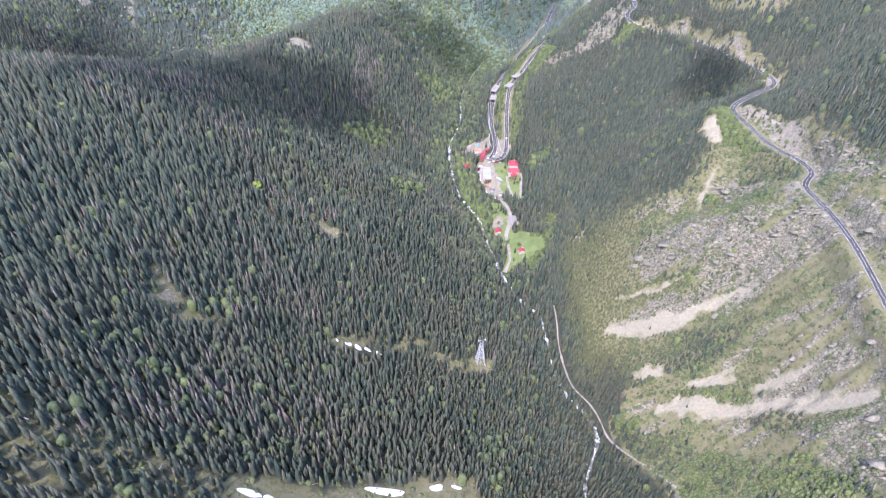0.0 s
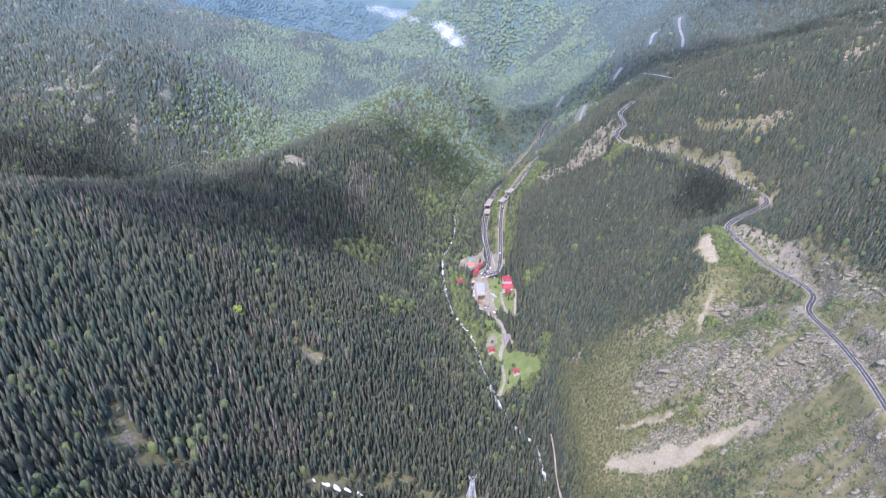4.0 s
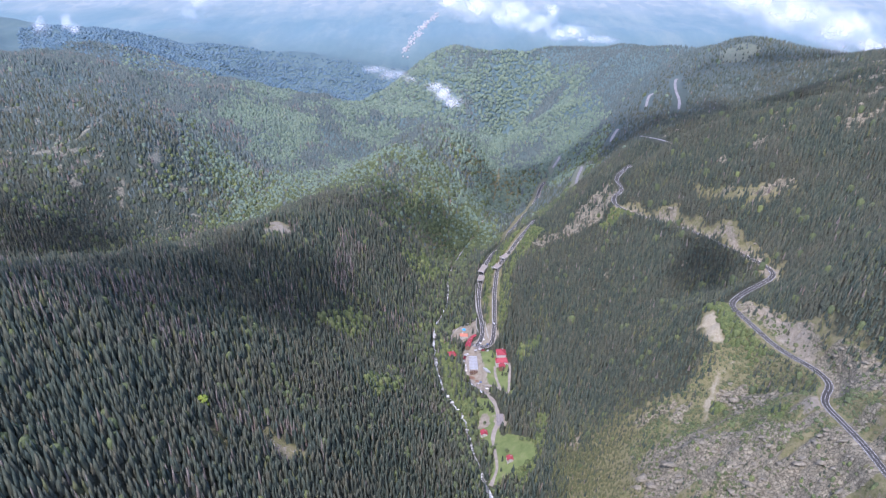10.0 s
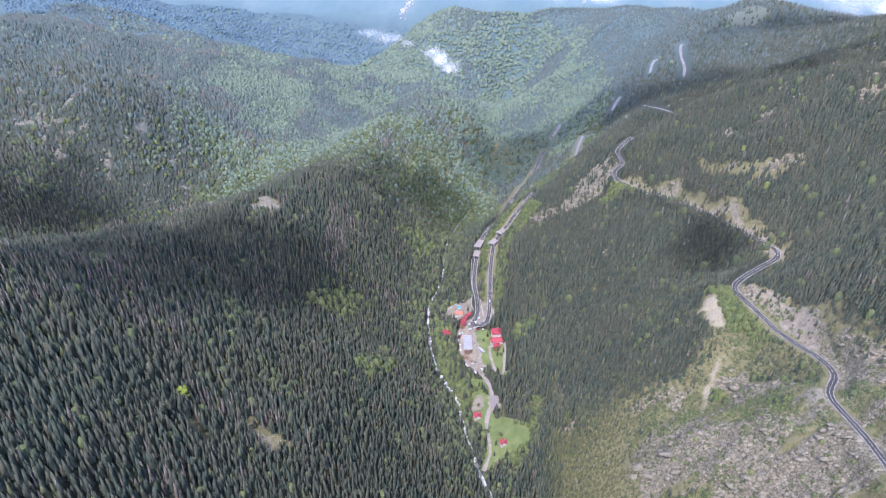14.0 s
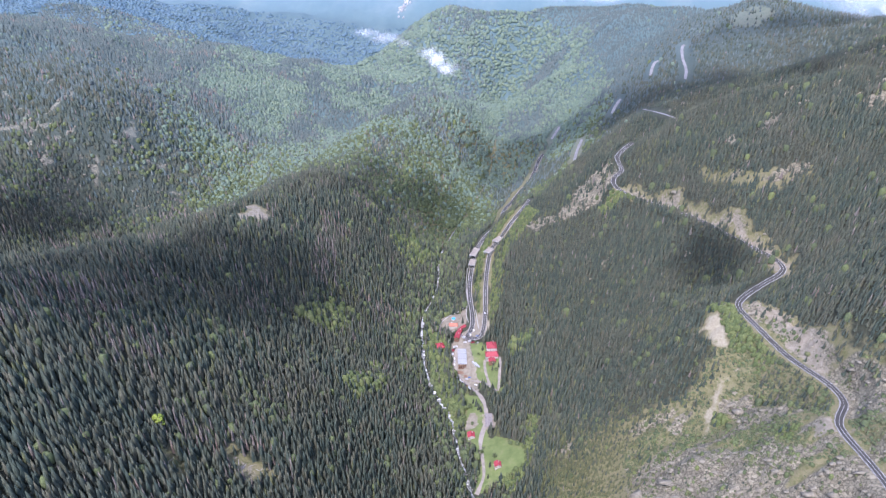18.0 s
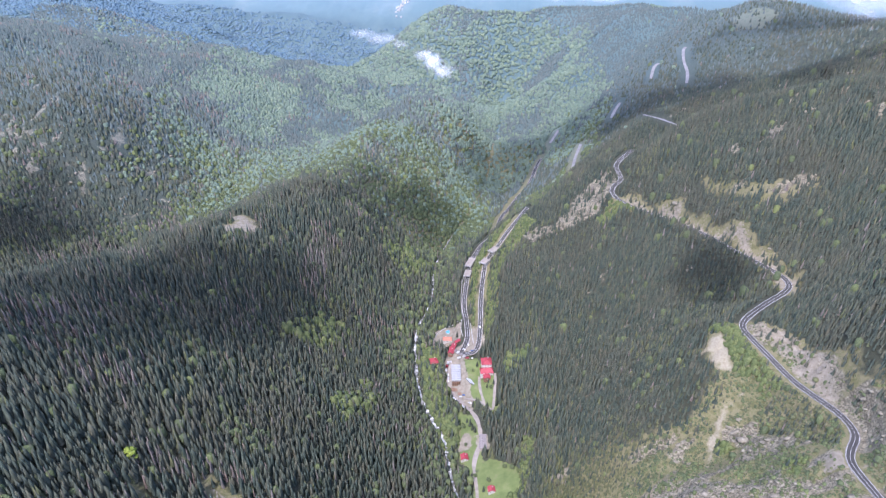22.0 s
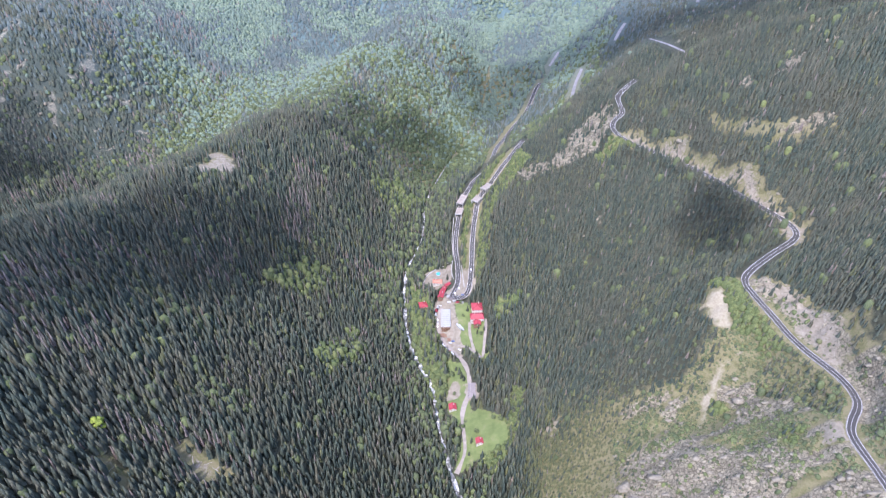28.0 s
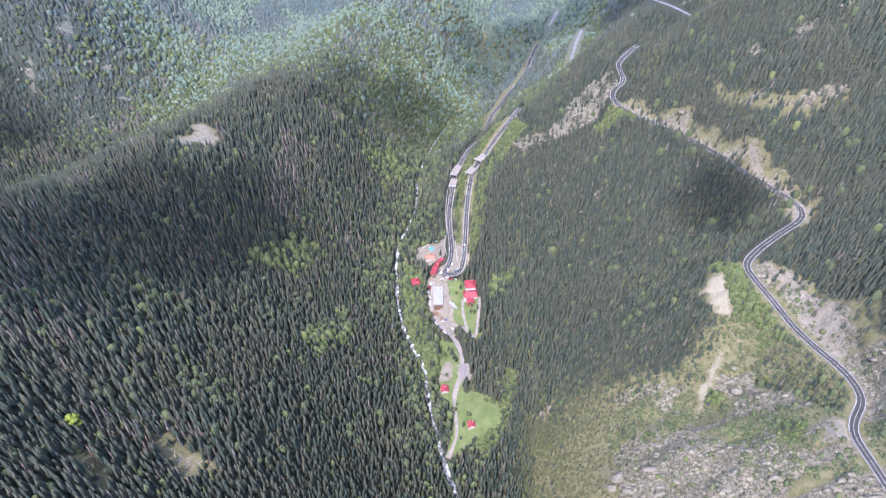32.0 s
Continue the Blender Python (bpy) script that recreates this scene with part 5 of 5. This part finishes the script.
terrace(72, 854, 0, 15, 7)
terrace(80, 846, 10, 8, 5)


def stall(x, y, turn, w, d, cover_mat, label):
    """A market stall: posts, counter and a pitched cover."""
    root = new("market_stall")
    root.matrix_basis = pose(x, y, float(land([x], [y])[0]), 0, 0, turn)
    for sx in (-1, 1):
        for sy in (-1, 1):
            bm = bmesh.new()
            box(bm, sx * (w / 2 - 0.15), sy * (d / 2 - 0.15), 1.1, 0.14, 0.14, 2.6)
            part("post", bm, timber, root)
    bm = bmesh.new()
    box(bm, 0, -d / 2 + 0.4, 0.9, w - 0.3, 0.6, 0.12)
    part("counter", bm, grey_wood, root)
    for side in (-1, 1):
        bm = bmesh.new()
        v = [bm.verts.new(p) for p in ((-w / 2 - 0.2, side * (d / 2 + 0.2), 2.3), (w / 2 + 0.2, side * (d / 2 + 0.2), 2.3), (w / 2 + 0.2, 0, 2.95), (-w / 2 - 0.2, 0, 2.95))]
        bm.faces.new(v)
        bmesh.ops.solidify(bm, geom=bm.faces[:], thickness=0.06)
        part("cover", bm, cover_mat, root)
    return tagged(root, label, "stall", "market stalls")


pale_cloth = plain_mat("pale_canvas", (0.62, 0.61, 0.58), 0.9, 0, 0.1, 2)
for k, (x, y, a) in enumerate([(76, 918, 60), (80, 914, 40), (85, 910, 25), (90, 907, 15), (96, 905, 10), (72, 922, 60), (62, 905, 85), (60, 898, 90), (59, 890, 90), (66, 921, 70), (78, 907, 20)]):
    stall(x, y, a, 5.0, 3.4, (pale_cloth, grey_wood, pale_cloth, red_roof)[k % 4], ("market stall with pale canvas cover beside the hotel", "market stall with weathered board cover beside the hotel", "market stall with pale canvas cover beside the hotel", "market stall with red cover beside the hotel")[k % 4])


def pool_yard():
    """The round blue basin on its walled yard."""
    blue = plain_mat("pool_blue", (0.06, 0.3, 0.52), 0.2, 0, 0.1, 2)
    root = new("round_pool")
    root.matrix_basis = pose(61, 983, float(land([61], [983])[0]) + 0.1, 0, 0, 0)
    bm = bmesh.new()
    bmesh.ops.create_cone(bm, cap_ends=True, segments=28, radius1=4.2, radius2=4.0, depth=1.6, matrix=Matrix.Translation((0, 0, 0.3)))
    part("basin_rim", bm, concrete, root)
    bm = bmesh.new()
    bmesh.ops.create_cone(bm, cap_ends=True, segments=28, radius1=3.6, radius2=3.6, depth=0.2, matrix=Matrix.Translation((0, 0, 1.08)))
    part("water", bm, blue, root, "bright blue water")
    bm = bmesh.new()
    for k in range(3):
        limb(bm, (3.4 * math.cos(k * 2.1), 3.4 * math.sin(k * 2.1), 1.0), (0, 0, 2.6), 0.12)
    part("fountain_arm", bm, white_roof, root)
    tagged(root, "round bright blue pool with pale rim on a yard", "pool")


pool_yard()


def wall_run(name, pts, high, thick, mat, label):
    line = smooth_line(pts, 3.0, 2)
    t = np.gradient(line, axis=0)
    t /= np.hypot(t[:, 0], t[:, 1])[:, None] + 1e-9
    n = np.c_[-t[:, 1], t[:, 0]] * thick / 2
    zz = land(line[:, 0], line[:, 1])
    a, b, m = line + n, line - n, len(line)
    verts = np.concatenate([np.c_[a, zz - 1.5], np.c_[a, zz + high], np.c_[b, zz + high], np.c_[b, zz - 1.5]])
    i = np.arange(m - 1)
    quads = np.concatenate([np.c_[i + j * m, i + 1 + j * m, i + 1 + (j + 1) * m, i + (j + 1) * m] for j in range(3)])
    caps = [[0, m, 2 * m, 3 * m], [m - 1, 4 * m - 1, 3 * m - 1, 2 * m - 1]]
    return tagged(mesh_object(name, verts.tolist(), quads.tolist() + caps, mat), label, "wall")


wall_run("retaining_wall", [(36, 965), (42, 990), (60, 998), (82, 992)], 1.6, 0.6, concrete, "pale concrete retaining wall round the pool yard")
wall_run("retaining_wall", [(84, 955), (80, 975), (84, 1000), (81, 1040), (84, 1090)], 1.4, 0.7, concrete, "long pale retaining wall below the lower road")
wall_run("retaining_wall", [(100, 935), (98, 960), (96, 985)], 1.8, 0.8, concrete, "pale concrete retaining wall inside the hairpin")


def gallery(x, y, turn, length, level, label):
    """An avalanche gallery: roof slab over the road, with a dark mouth, piers and a back wall."""
    root = new("avalanche_gallery")
    root.matrix_basis = pose(x, y, level, 0, 0, turn)
    bm = bmesh.new()
    box(bm, 0, 0, 6.0, 11.5, length, 1.0, 0.15)
    part("roof_slab", bm, concrete, root)
    bm = bmesh.new()
    box(bm, 0, 0, 6.65, 10.5, length - 1.5, 0.3)
    part("earth_cover", bm, gravel, root, "gravel and earth on the roof")
    bm = bmesh.new()
    box(bm, 5.3, 0, 2.5, 0.8, length, 7.0)
    part("back_wall", bm, concrete, root)
    for k in range(int(length / 4) + 1):
        bm = bmesh.new()
        box(bm, -5.2, -length / 2 + 0.4 + k * (length - 0.8) / int(length / 4), 2.5, 0.7, 0.8, 7.0)
        part("pier", bm, concrete, root)
    bm = bmesh.new()
    box(bm, 0, -length / 2 - 0.1, 6.2, 12.5, 0.6, 1.6, 0.1)
    part("portal_beam", bm, concrete, root)
    return tagged(root, label, "gallery", "avalanche galleries")


def road_level(k, x, y):
    return float(WAYS[k][1][np.hypot(WAYS[k][0][:, 0] - x, WAYS[k][0][:, 1] - y).argmin()])


gallery(93.3, 1098, -12, 18, road_level(1, 93.3, 1098), "concrete avalanche gallery with dark mouth over the lower road")
gallery(98, 1124, -20, 26, road_level(1, 98, 1124), "concrete avalanche gallery with gravel roof over the lower road")
gallery(121, 1090, -34, 16, road_level(2, 121, 1090), "short concrete avalanche gallery over the upper leg of the hairpin")
gallery(137, 1112, -40, 18, road_level(2, 137, 1112), "concrete avalanche gallery on a grassy slope")

# ---- caravans, timber yard and cars ----


def long_shed(x, y, turn):
    root = new("caravan")
    root.matrix_basis = pose(x, y, float(land([x], [y])[0]), 0, 0, turn)
    bm = bmesh.new()
    box(bm, 0, 0, 1.6, 2.4, 12, 2.4, 0.25)
    part("body", bm, white_roof, root)
    bm = bmesh.new()
    box(bm, 1.22, 0, 1.9, 0.06, 10, 0.8)
    part("window_band", bm, glass_mat, root)
    for sy in (-3, 3):
        for sx in (-1, 1):
            bm = bmesh.new()
            bmesh.ops.create_cone(bm, cap_ends=True, segments=12, radius1=0.4, radius2=0.4, depth=0.3, matrix=Matrix.Translation((sx * 1.0, sy, 0.3)) @ Matrix.Rotation(math.pi / 2, 4, "Y"))
            part("wheel", bm, dark_steel, root)
    return tagged(root, "long white caravan parked on grass by the hotel", "caravan", "caravans")


long_shed(92, 862, 32)
long_shed(95.5, 860, 32)

for k in range(9):
    root = new("timber_stack")
    bx, by = 108 + 0.3 * (k % 3 - 1), 744 + k * 2.6
    root.matrix_basis = pose(bx, by, float(land([bx], [by])[0]), 0, 0, rng.uniform(-2, 2))
    for q in range(6):
        bm = bmesh.new()
        box(bm, 0, -0.9 + q * 0.36, 0.6 + 0.12 * (q % 2), 9.5 + rng.uniform(-0.8, 0.8), 0.32, 1.0 + 0.2 * (q % 3))
        part("board", bm, grey_wood, root)
    tagged(root, "low stack of weathered grey boards on bare ground", "timber stack", "timber stacks")


def car(paint, label):
    """A parked car: body, cabin glass, wheels and lights."""
    root = new("car")
    bm = bmesh.new()
    prof = [(-2.15, 0.35), (-2.15, 0.85), (-1.9, 0.95), (-1.45, 1.4), (0.55, 1.42), (1.1, 0.98), (2.05, 0.82), (2.15, 0.4)]
    a = [bm.verts.new((-0.86, p, z)) for p, z in prof]
    b = [bm.verts.new((0.86, p, z)) for p, z in prof]
    bm.faces.new(a)
    bm.faces.new(b[::-1])
    for k in range(len(prof)):
        bm.faces.new((a[k], b[k], b[(k + 1) % len(prof)], a[(k + 1) % len(prof)]))
    bmesh.ops.bevel(bm, geom=bm.edges[:], offset=0.08, segments=1, affect="EDGES")
    part("body", bm, paint, root)
    bm = bmesh.new()
    box(bm, 0, 0.88, 1.22, 1.4, 0.5, 0.32)
    part("windscreen", bm, glass_mat, root)
    bm = bmesh.new()
    box(bm, 0, -0.5, 1.18, 1.76, 1.7, 0.3)
    part("side_glass", bm, glass_mat, root)
    for sx in (-0.8, 0.8):
        for sy in (-1.35, 1.35):
            bm = bmesh.new()
            bmesh.ops.create_cone(bm, cap_ends=True, segments=12, radius1=0.33, radius2=0.33, depth=0.22, matrix=Matrix.Translation((sx, sy, 0.33)) @ Matrix.Rotation(math.pi / 2, 4, "Y"))
            part("wheel", bm, dark_steel, root)
        bm = bmesh.new()
        box(bm, sx * 0.8, 2.12, 0.7, 0.35, 0.1, 0.16)
        part("headlight", bm, white_roof, root)
    return tagged(root, label, "car", "parked cars")


paints = [("white", (0.75, 0.75, 0.74)), ("silver", (0.45, 0.46, 0.47)), ("black", (0.03, 0.03, 0.035)), ("red", (0.4, 0.03, 0.03)), ("blue", (0.05, 0.1, 0.25))]
cars = [car(plain_mat("car_paint_" + n, c, 0.3, 0.1, 0.04, 2), f"{n} car parked on the gravel by the hotel") for n, c in paints]
spots = [(66.5 + 1.95 * k, 842.5 - 2.65 * k, 38, (0, 1, 0, 0, 2, 0, 1, 3, 0, 0)[k]) for k in range(10)]
spots += [(62, 882, 5, 0), (62.5, 876, 4, 1), (62.2, 870, 2, 0), (61, 902, 20, 2), (66, 908, 40, 0), (80, 840, 80, 1), (84, 842, 85, 4), (93, 826, 60, 0), (118, 806, 30, 1), (110, 960, 2, 0), (86, 926, 30, 0), (97, 918, 70, 4), (92, 936, 20, 0)]
used = set()
for x, y, a, k in spots:
    ob = cars[k] if k not in used else copy_thing(cars[k], pose(0, 0, 0))
    used.add(k)
    z = float(land([x], [y])[0])
    for w in (1, 2, 3):
        d = np.hypot(WAYS[w][0][:, 0] - x, WAYS[w][0][:, 1] - y)
        if d.min() < 4.6:
            z = float(WAYS[w][1][d.argmin()]) + 0.12
    ob.matrix_basis = pose(x, y, z, 0, 0, a)


# ---- the lattice mast in the clearing ----
def mast():
    steel = plain_mat("galvanised_steel", (0.46, 0.47, 0.46), 0.6, 0.1, 0.12, 2)
    root = new("lattice_mast")
    bx, by = 46, 459
    root.matrix_basis = pose(bx, by, float(land([bx], [by])[0]) - 0.3, 0, 0, 12)
    tall, b0, b1 = 41.0, 5.0, 1.6

    def leg(sx, sy, z):
        h = b0 + (b1 - b0) * min(1, z / (tall * 0.82))
        return Vector((sx * h, sy * h, z))
    corners = ((-1, -1), (1, -1), (1, 1), (-1, 1))
    for sx, sy in corners:
        bm = bmesh.new()
        limb(bm, leg(sx, sy, -1), leg(sx, sy, tall * 0.82), 0.42)
        limb(bm, leg(sx, sy, tall * 0.82), leg(sx, sy, tall), 0.32)
        part("leg", bm, steel, root)
        bm = bmesh.new()
        box(bm, sx * b0, sy * b0, 0, 1.6, 1.6, 1.6, 0.1)
        part("footing", bm, concrete, root)
    levels = [0.5, 5.5, 10.2, 14.4, 18.3, 21.9, 25.3, 28.4, 31.2, 33.6]
    for z0, z1 in zip(levels, levels[1:]):
        for (ax, ay), (cx, cy) in zip(corners, corners[1:] + corners[:1]):
            bm = bmesh.new()
            limb(bm, leg(ax, ay, z0), leg(cx, cy, z1), 0.16)
            limb(bm, leg(cx, cy, z0), leg(ax, ay, z1), 0.16)
            limb(bm, leg(ax, ay, z1), leg(cx, cy, z1), 0.16)
            part("brace", bm, steel, root)
    for side in (-1, 1):
        bm = bmesh.new()
        limb(bm, (0, 0, tall * 0.86), (side * 4.2, 0, tall + 1.2), 0.32)
        limb(bm, (0, 0, tall), (side * 4.2, 0, tall + 1.2), 0.25)
        part("cross_arm", bm, steel, root)
        bm = bmesh.new()
        box(bm, side * 4.0, 0, tall + 1.2, 0.5, 4.5, 0.6, 0.1)
        part("cable_saddle", bm, steel, root)
    return tagged(root, "tall pale lattice steel cableway mast in a clearing", "mast")


mast()


# ---- clouds ----
def cloud_material():
    mat, nodes, links, bsdf = shader("cloud_vapour", 1.0)
    bsdf.inputs["Base Color"].default_value = (0.95, 0.95, 0.95, 1)
    bsdf.inputs["Specular IOR Level"].default_value = 0.0
    thick = nodes.new("ShaderNodeAttribute")
    thick.attribute_name = "vapour"
    pos = nodes.new("ShaderNodeNewGeometry").outputs["Position"]
    fray = ramp_node(nodes, links, noise_node(nodes, links, pos, 0.035, 7, 0.65), [(0.3, (0.35,) * 3), (0.6, (1.0,) * 3)])
    n = mix_node(nodes, links, 1.0, thick.outputs["Fac"], fray, "MULTIPLY")
    clear, soft, back = nodes.new("ShaderNodeBsdfTransparent"), nodes.new("ShaderNodeBsdfTranslucent"), nodes.new("ShaderNodeMixShader")
    soft.inputs[0].default_value = (0.95, 0.95, 0.95, 1)
    links.new(bsdf.outputs[0], back.inputs[1])
    links.new(soft.outputs[0], back.inputs[2])
    last = nodes.new("ShaderNodeMixShader")
    links.new(n, last.inputs[0])
    links.new(clear.outputs[0], last.inputs[1])
    links.new(back.outputs[0], last.inputs[2])
    links.new(last.outputs[0], nodes["Material Output"].inputs["Surface"])
    return mat


vapour = cloud_material()


def cloud(puffs, label, dense=0.4, layers=5, flat=False):
    """A ragged cloud out of wavy layers of vapour that thin out to nothing (puffs: x, y, z, then three half widths)."""
    root = new("cloud")
    p = np.array(puffs, float)
    root.location = p[0, :3]
    lo, hi = (p[:, :3] - 1.4 * p[:, 3:]).min(0), (p[:, :3] + 1.4 * p[:, 3:]).max(0)
    mid, wide = (lo + hi) / 2, (hi - lo) / 2
    up, out = np.array([0, 0.55, 0.835]), np.array([0, -0.835, 0.55])
    if flat:
        up, out = np.array([0, 1.0, 0]), np.array([0, 0, 1.0])
    high = abs(up) @ wide
    deep = np.median(p[:, 5 if flat else 4])
    cols, rows = 90, 44
    u, w = np.meshgrid(np.linspace(-1, 1, cols) * wide[0], np.linspace(-1, 1, rows) * high)
    u, w = u.ravel(), w.ravel()
    grain = 0.7 * np.median(p[:, 5]) + 6
    i = (np.arange(rows - 1)[:, None] * cols + np.arange(cols - 1)[None]).ravel()
    quads = np.c_[i, i + 1, i + cols + 1, i + cols]
    for k in range(layers):
        off = ((k + 0.5) / layers * 2 - 1) * 0.8 * deep + 0.35 * grain * lattice(u / grain + k * 7, w / grain, 90 + k)
        c = mid + u[:, None] * np.array([1.0, 0, 0]) + w[:, None] * up + off[:, None] * out
        body = np.max([1.2 - np.sqrt((((c - q[:3]) / q[3:]) ** 2).sum(1)) for q in p], axis=0)
        ax, ay = c[:, 0] / grain + c[:, 2] / grain * 0.6, c[:, 2] / grain * 1.2 - c[:, 1] / grain * 0.5
        rag = 0.5 * lattice(ax, ay, 95 + k) + 0.3 * lattice(ax * 2.3, ay * 2.3, 96) + 0.2 * lattice(ax * 5, ay * 5, 97)
        dens = dense * ramp(body + 0.85 * rag, 0.0, 1.25)
        q = quads[(dens[quads] > 0.004).any(1)]
        if len(q) < 4:
            continue
        used_v = np.unique(q)
        ob = mesh_object("vapour_layer", (c[used_v] - p[0, :3]).tolist(), np.searchsorted(used_v, q).tolist(), vapour, root, "", True)
        ob.data.attributes.new("vapour", "FLOAT", "POINT").data.foreach_set("value", dens[used_v].astype(np.float32))
    return tagged(root, label, "cloud", "clouds")


cloud([(120, 2500, 275, 95, 60, 40), (240, 2510, 248, 85, 60, 48), (340, 2500, 215, 70, 50, 36), (450, 2500, 185, 75, 50, 26), (560, 2500, 162, 75, 40, 15), (30, 2520, 285, 60, 40, 22), (395, 2520, 255, 26, 20, 34)], "ragged white cloud drifting over the far ridge")
cloud([(610, 1400, 455, 80, 50, 30), (700, 1400, 425, 75, 60, 34), (790, 1390, 398, 75, 60, 34), (850, 1380, 372, 55, 50, 22), (545, 1410, 462, 50, 40, 18)], "ragged white cloud lying on the ridge crest")
cloud([(-12, 1880, 150, 24, 16, 17), (12, 1882, 128, 26, 16, 20), (40, 1880, 104, 30, 16, 19)], "small white cloud wisp over the valley")
cloud([(-915, 2600, 290, 52, 40, 70), (-950, 2600, 205, 32, 26, 52)], "tall thin white cloud wisp over the foothills", 0.22)
cloud([(-1540, 2600, 178, 34, 24, 40)], "thin white cloud wisp over the foothills", 0.22)
cloud([(-1440, 2600, 190, 28, 22, 30), (-1412, 2600, 160, 24, 18, 24)], "thin slanting cloud wisp over the foothills", 0.22)
cloud([(-230, 2300, 92, 40, 20, 14), (-170, 2300, 78, 50, 24, 18), (-110, 2300, 60, 24, 16, 12)], "faint torn mist over the far valley", 0.16)


def fair_cloud(over_x, over_y, over_z, sx, sy, seed):
    """A fair-weather cloud high in the sky, unseen, put sunward so its shadow falls on the given place."""
    at = Vector((over_x, over_y, over_z)) + SUN_WAY * ((1150 - over_z) / SUN_WAY.z)
    r = np.random.default_rng(seed)
    puffs = [(at.x, at.y, at.z, sx * 0.95, sy * 0.95, 60)]
    for k in range(5):
        a = k * 1.256 + r.uniform(-0.3, 0.3)
        puffs.append((at.x + 0.55 * sx * math.cos(a), at.y + 0.55 * sy * math.sin(a), at.z + r.uniform(-15, 25), sx * 0.6, sy * 0.6, 45))
    cloud(puffs, "fair-weather cumulus cloud high above the valley", 0.95, 3, True)


for over in [(-310, 730, 215, 95, 105, 21), (-215, 880, 115, 95, 105, 22), (-25, 1320, 20, 110, 100, 23), (-760, 1250, 20, 130, 120, 24), (190, 1640, -80, 110, 100, 25),
             (290, 1690, -20, 110, 110, 31), (375, 1610, 60, 90, 110, 32), (410, 1430, 165, 95, 110, 26), (500, 1330, 235, 105, 90, 27), (640, 1220, 315, 120, 90, 28), (388, 862, 170, 42, 55, 29)]:
    fair_cloud(*over)

# ---- the village far out on the plain ----
vs, fs = [], []
for k in range(150):
    f = rng.random()
    hx = -205 + 155 * f + rng.normal(0, 12) + 12 * math.sin(f * 7)
    hy = 3240 + 640 * f + rng.normal(0, 20)
    hz = float(land([hx], [hy])[0])
    w, d, h = rng.uniform(2.5, 4.5), rng.uniform(3.5, 6), rng.uniform(3, 4)
    b = len(vs)
    for z0, inset in ((hz - 2, 0), (hz + h, 0)):
        vs += [(hx - w, hy - d, z0), (hx + w, hy - d, z0), (hx + w, hy + d, z0), (hx - w, hy + d, z0)]
    vs += [(hx, hy - d, hz + h + 2), (hx, hy + d, hz + h + 2)]
    fs += [(b, b + 1, b + 5, b + 4), (b + 1, b + 2, b + 6, b + 5), (b + 2, b + 3, b + 7, b + 6), (b + 3, b, b + 4, b + 7), (b + 4, b + 5, b + 8), (b + 6, b + 7, b + 9), (b + 5, b + 6, b + 9, b + 8), (b + 7, b + 4, b + 8, b + 9)]
tagged(mesh_object("far_village", vs, fs, plain_mat("far_walls", (0.42, 0.4, 0.38), 0.9, 0, 0.25, 30)), "pale houses of a distant village on the plain", "village", kind="stuff")
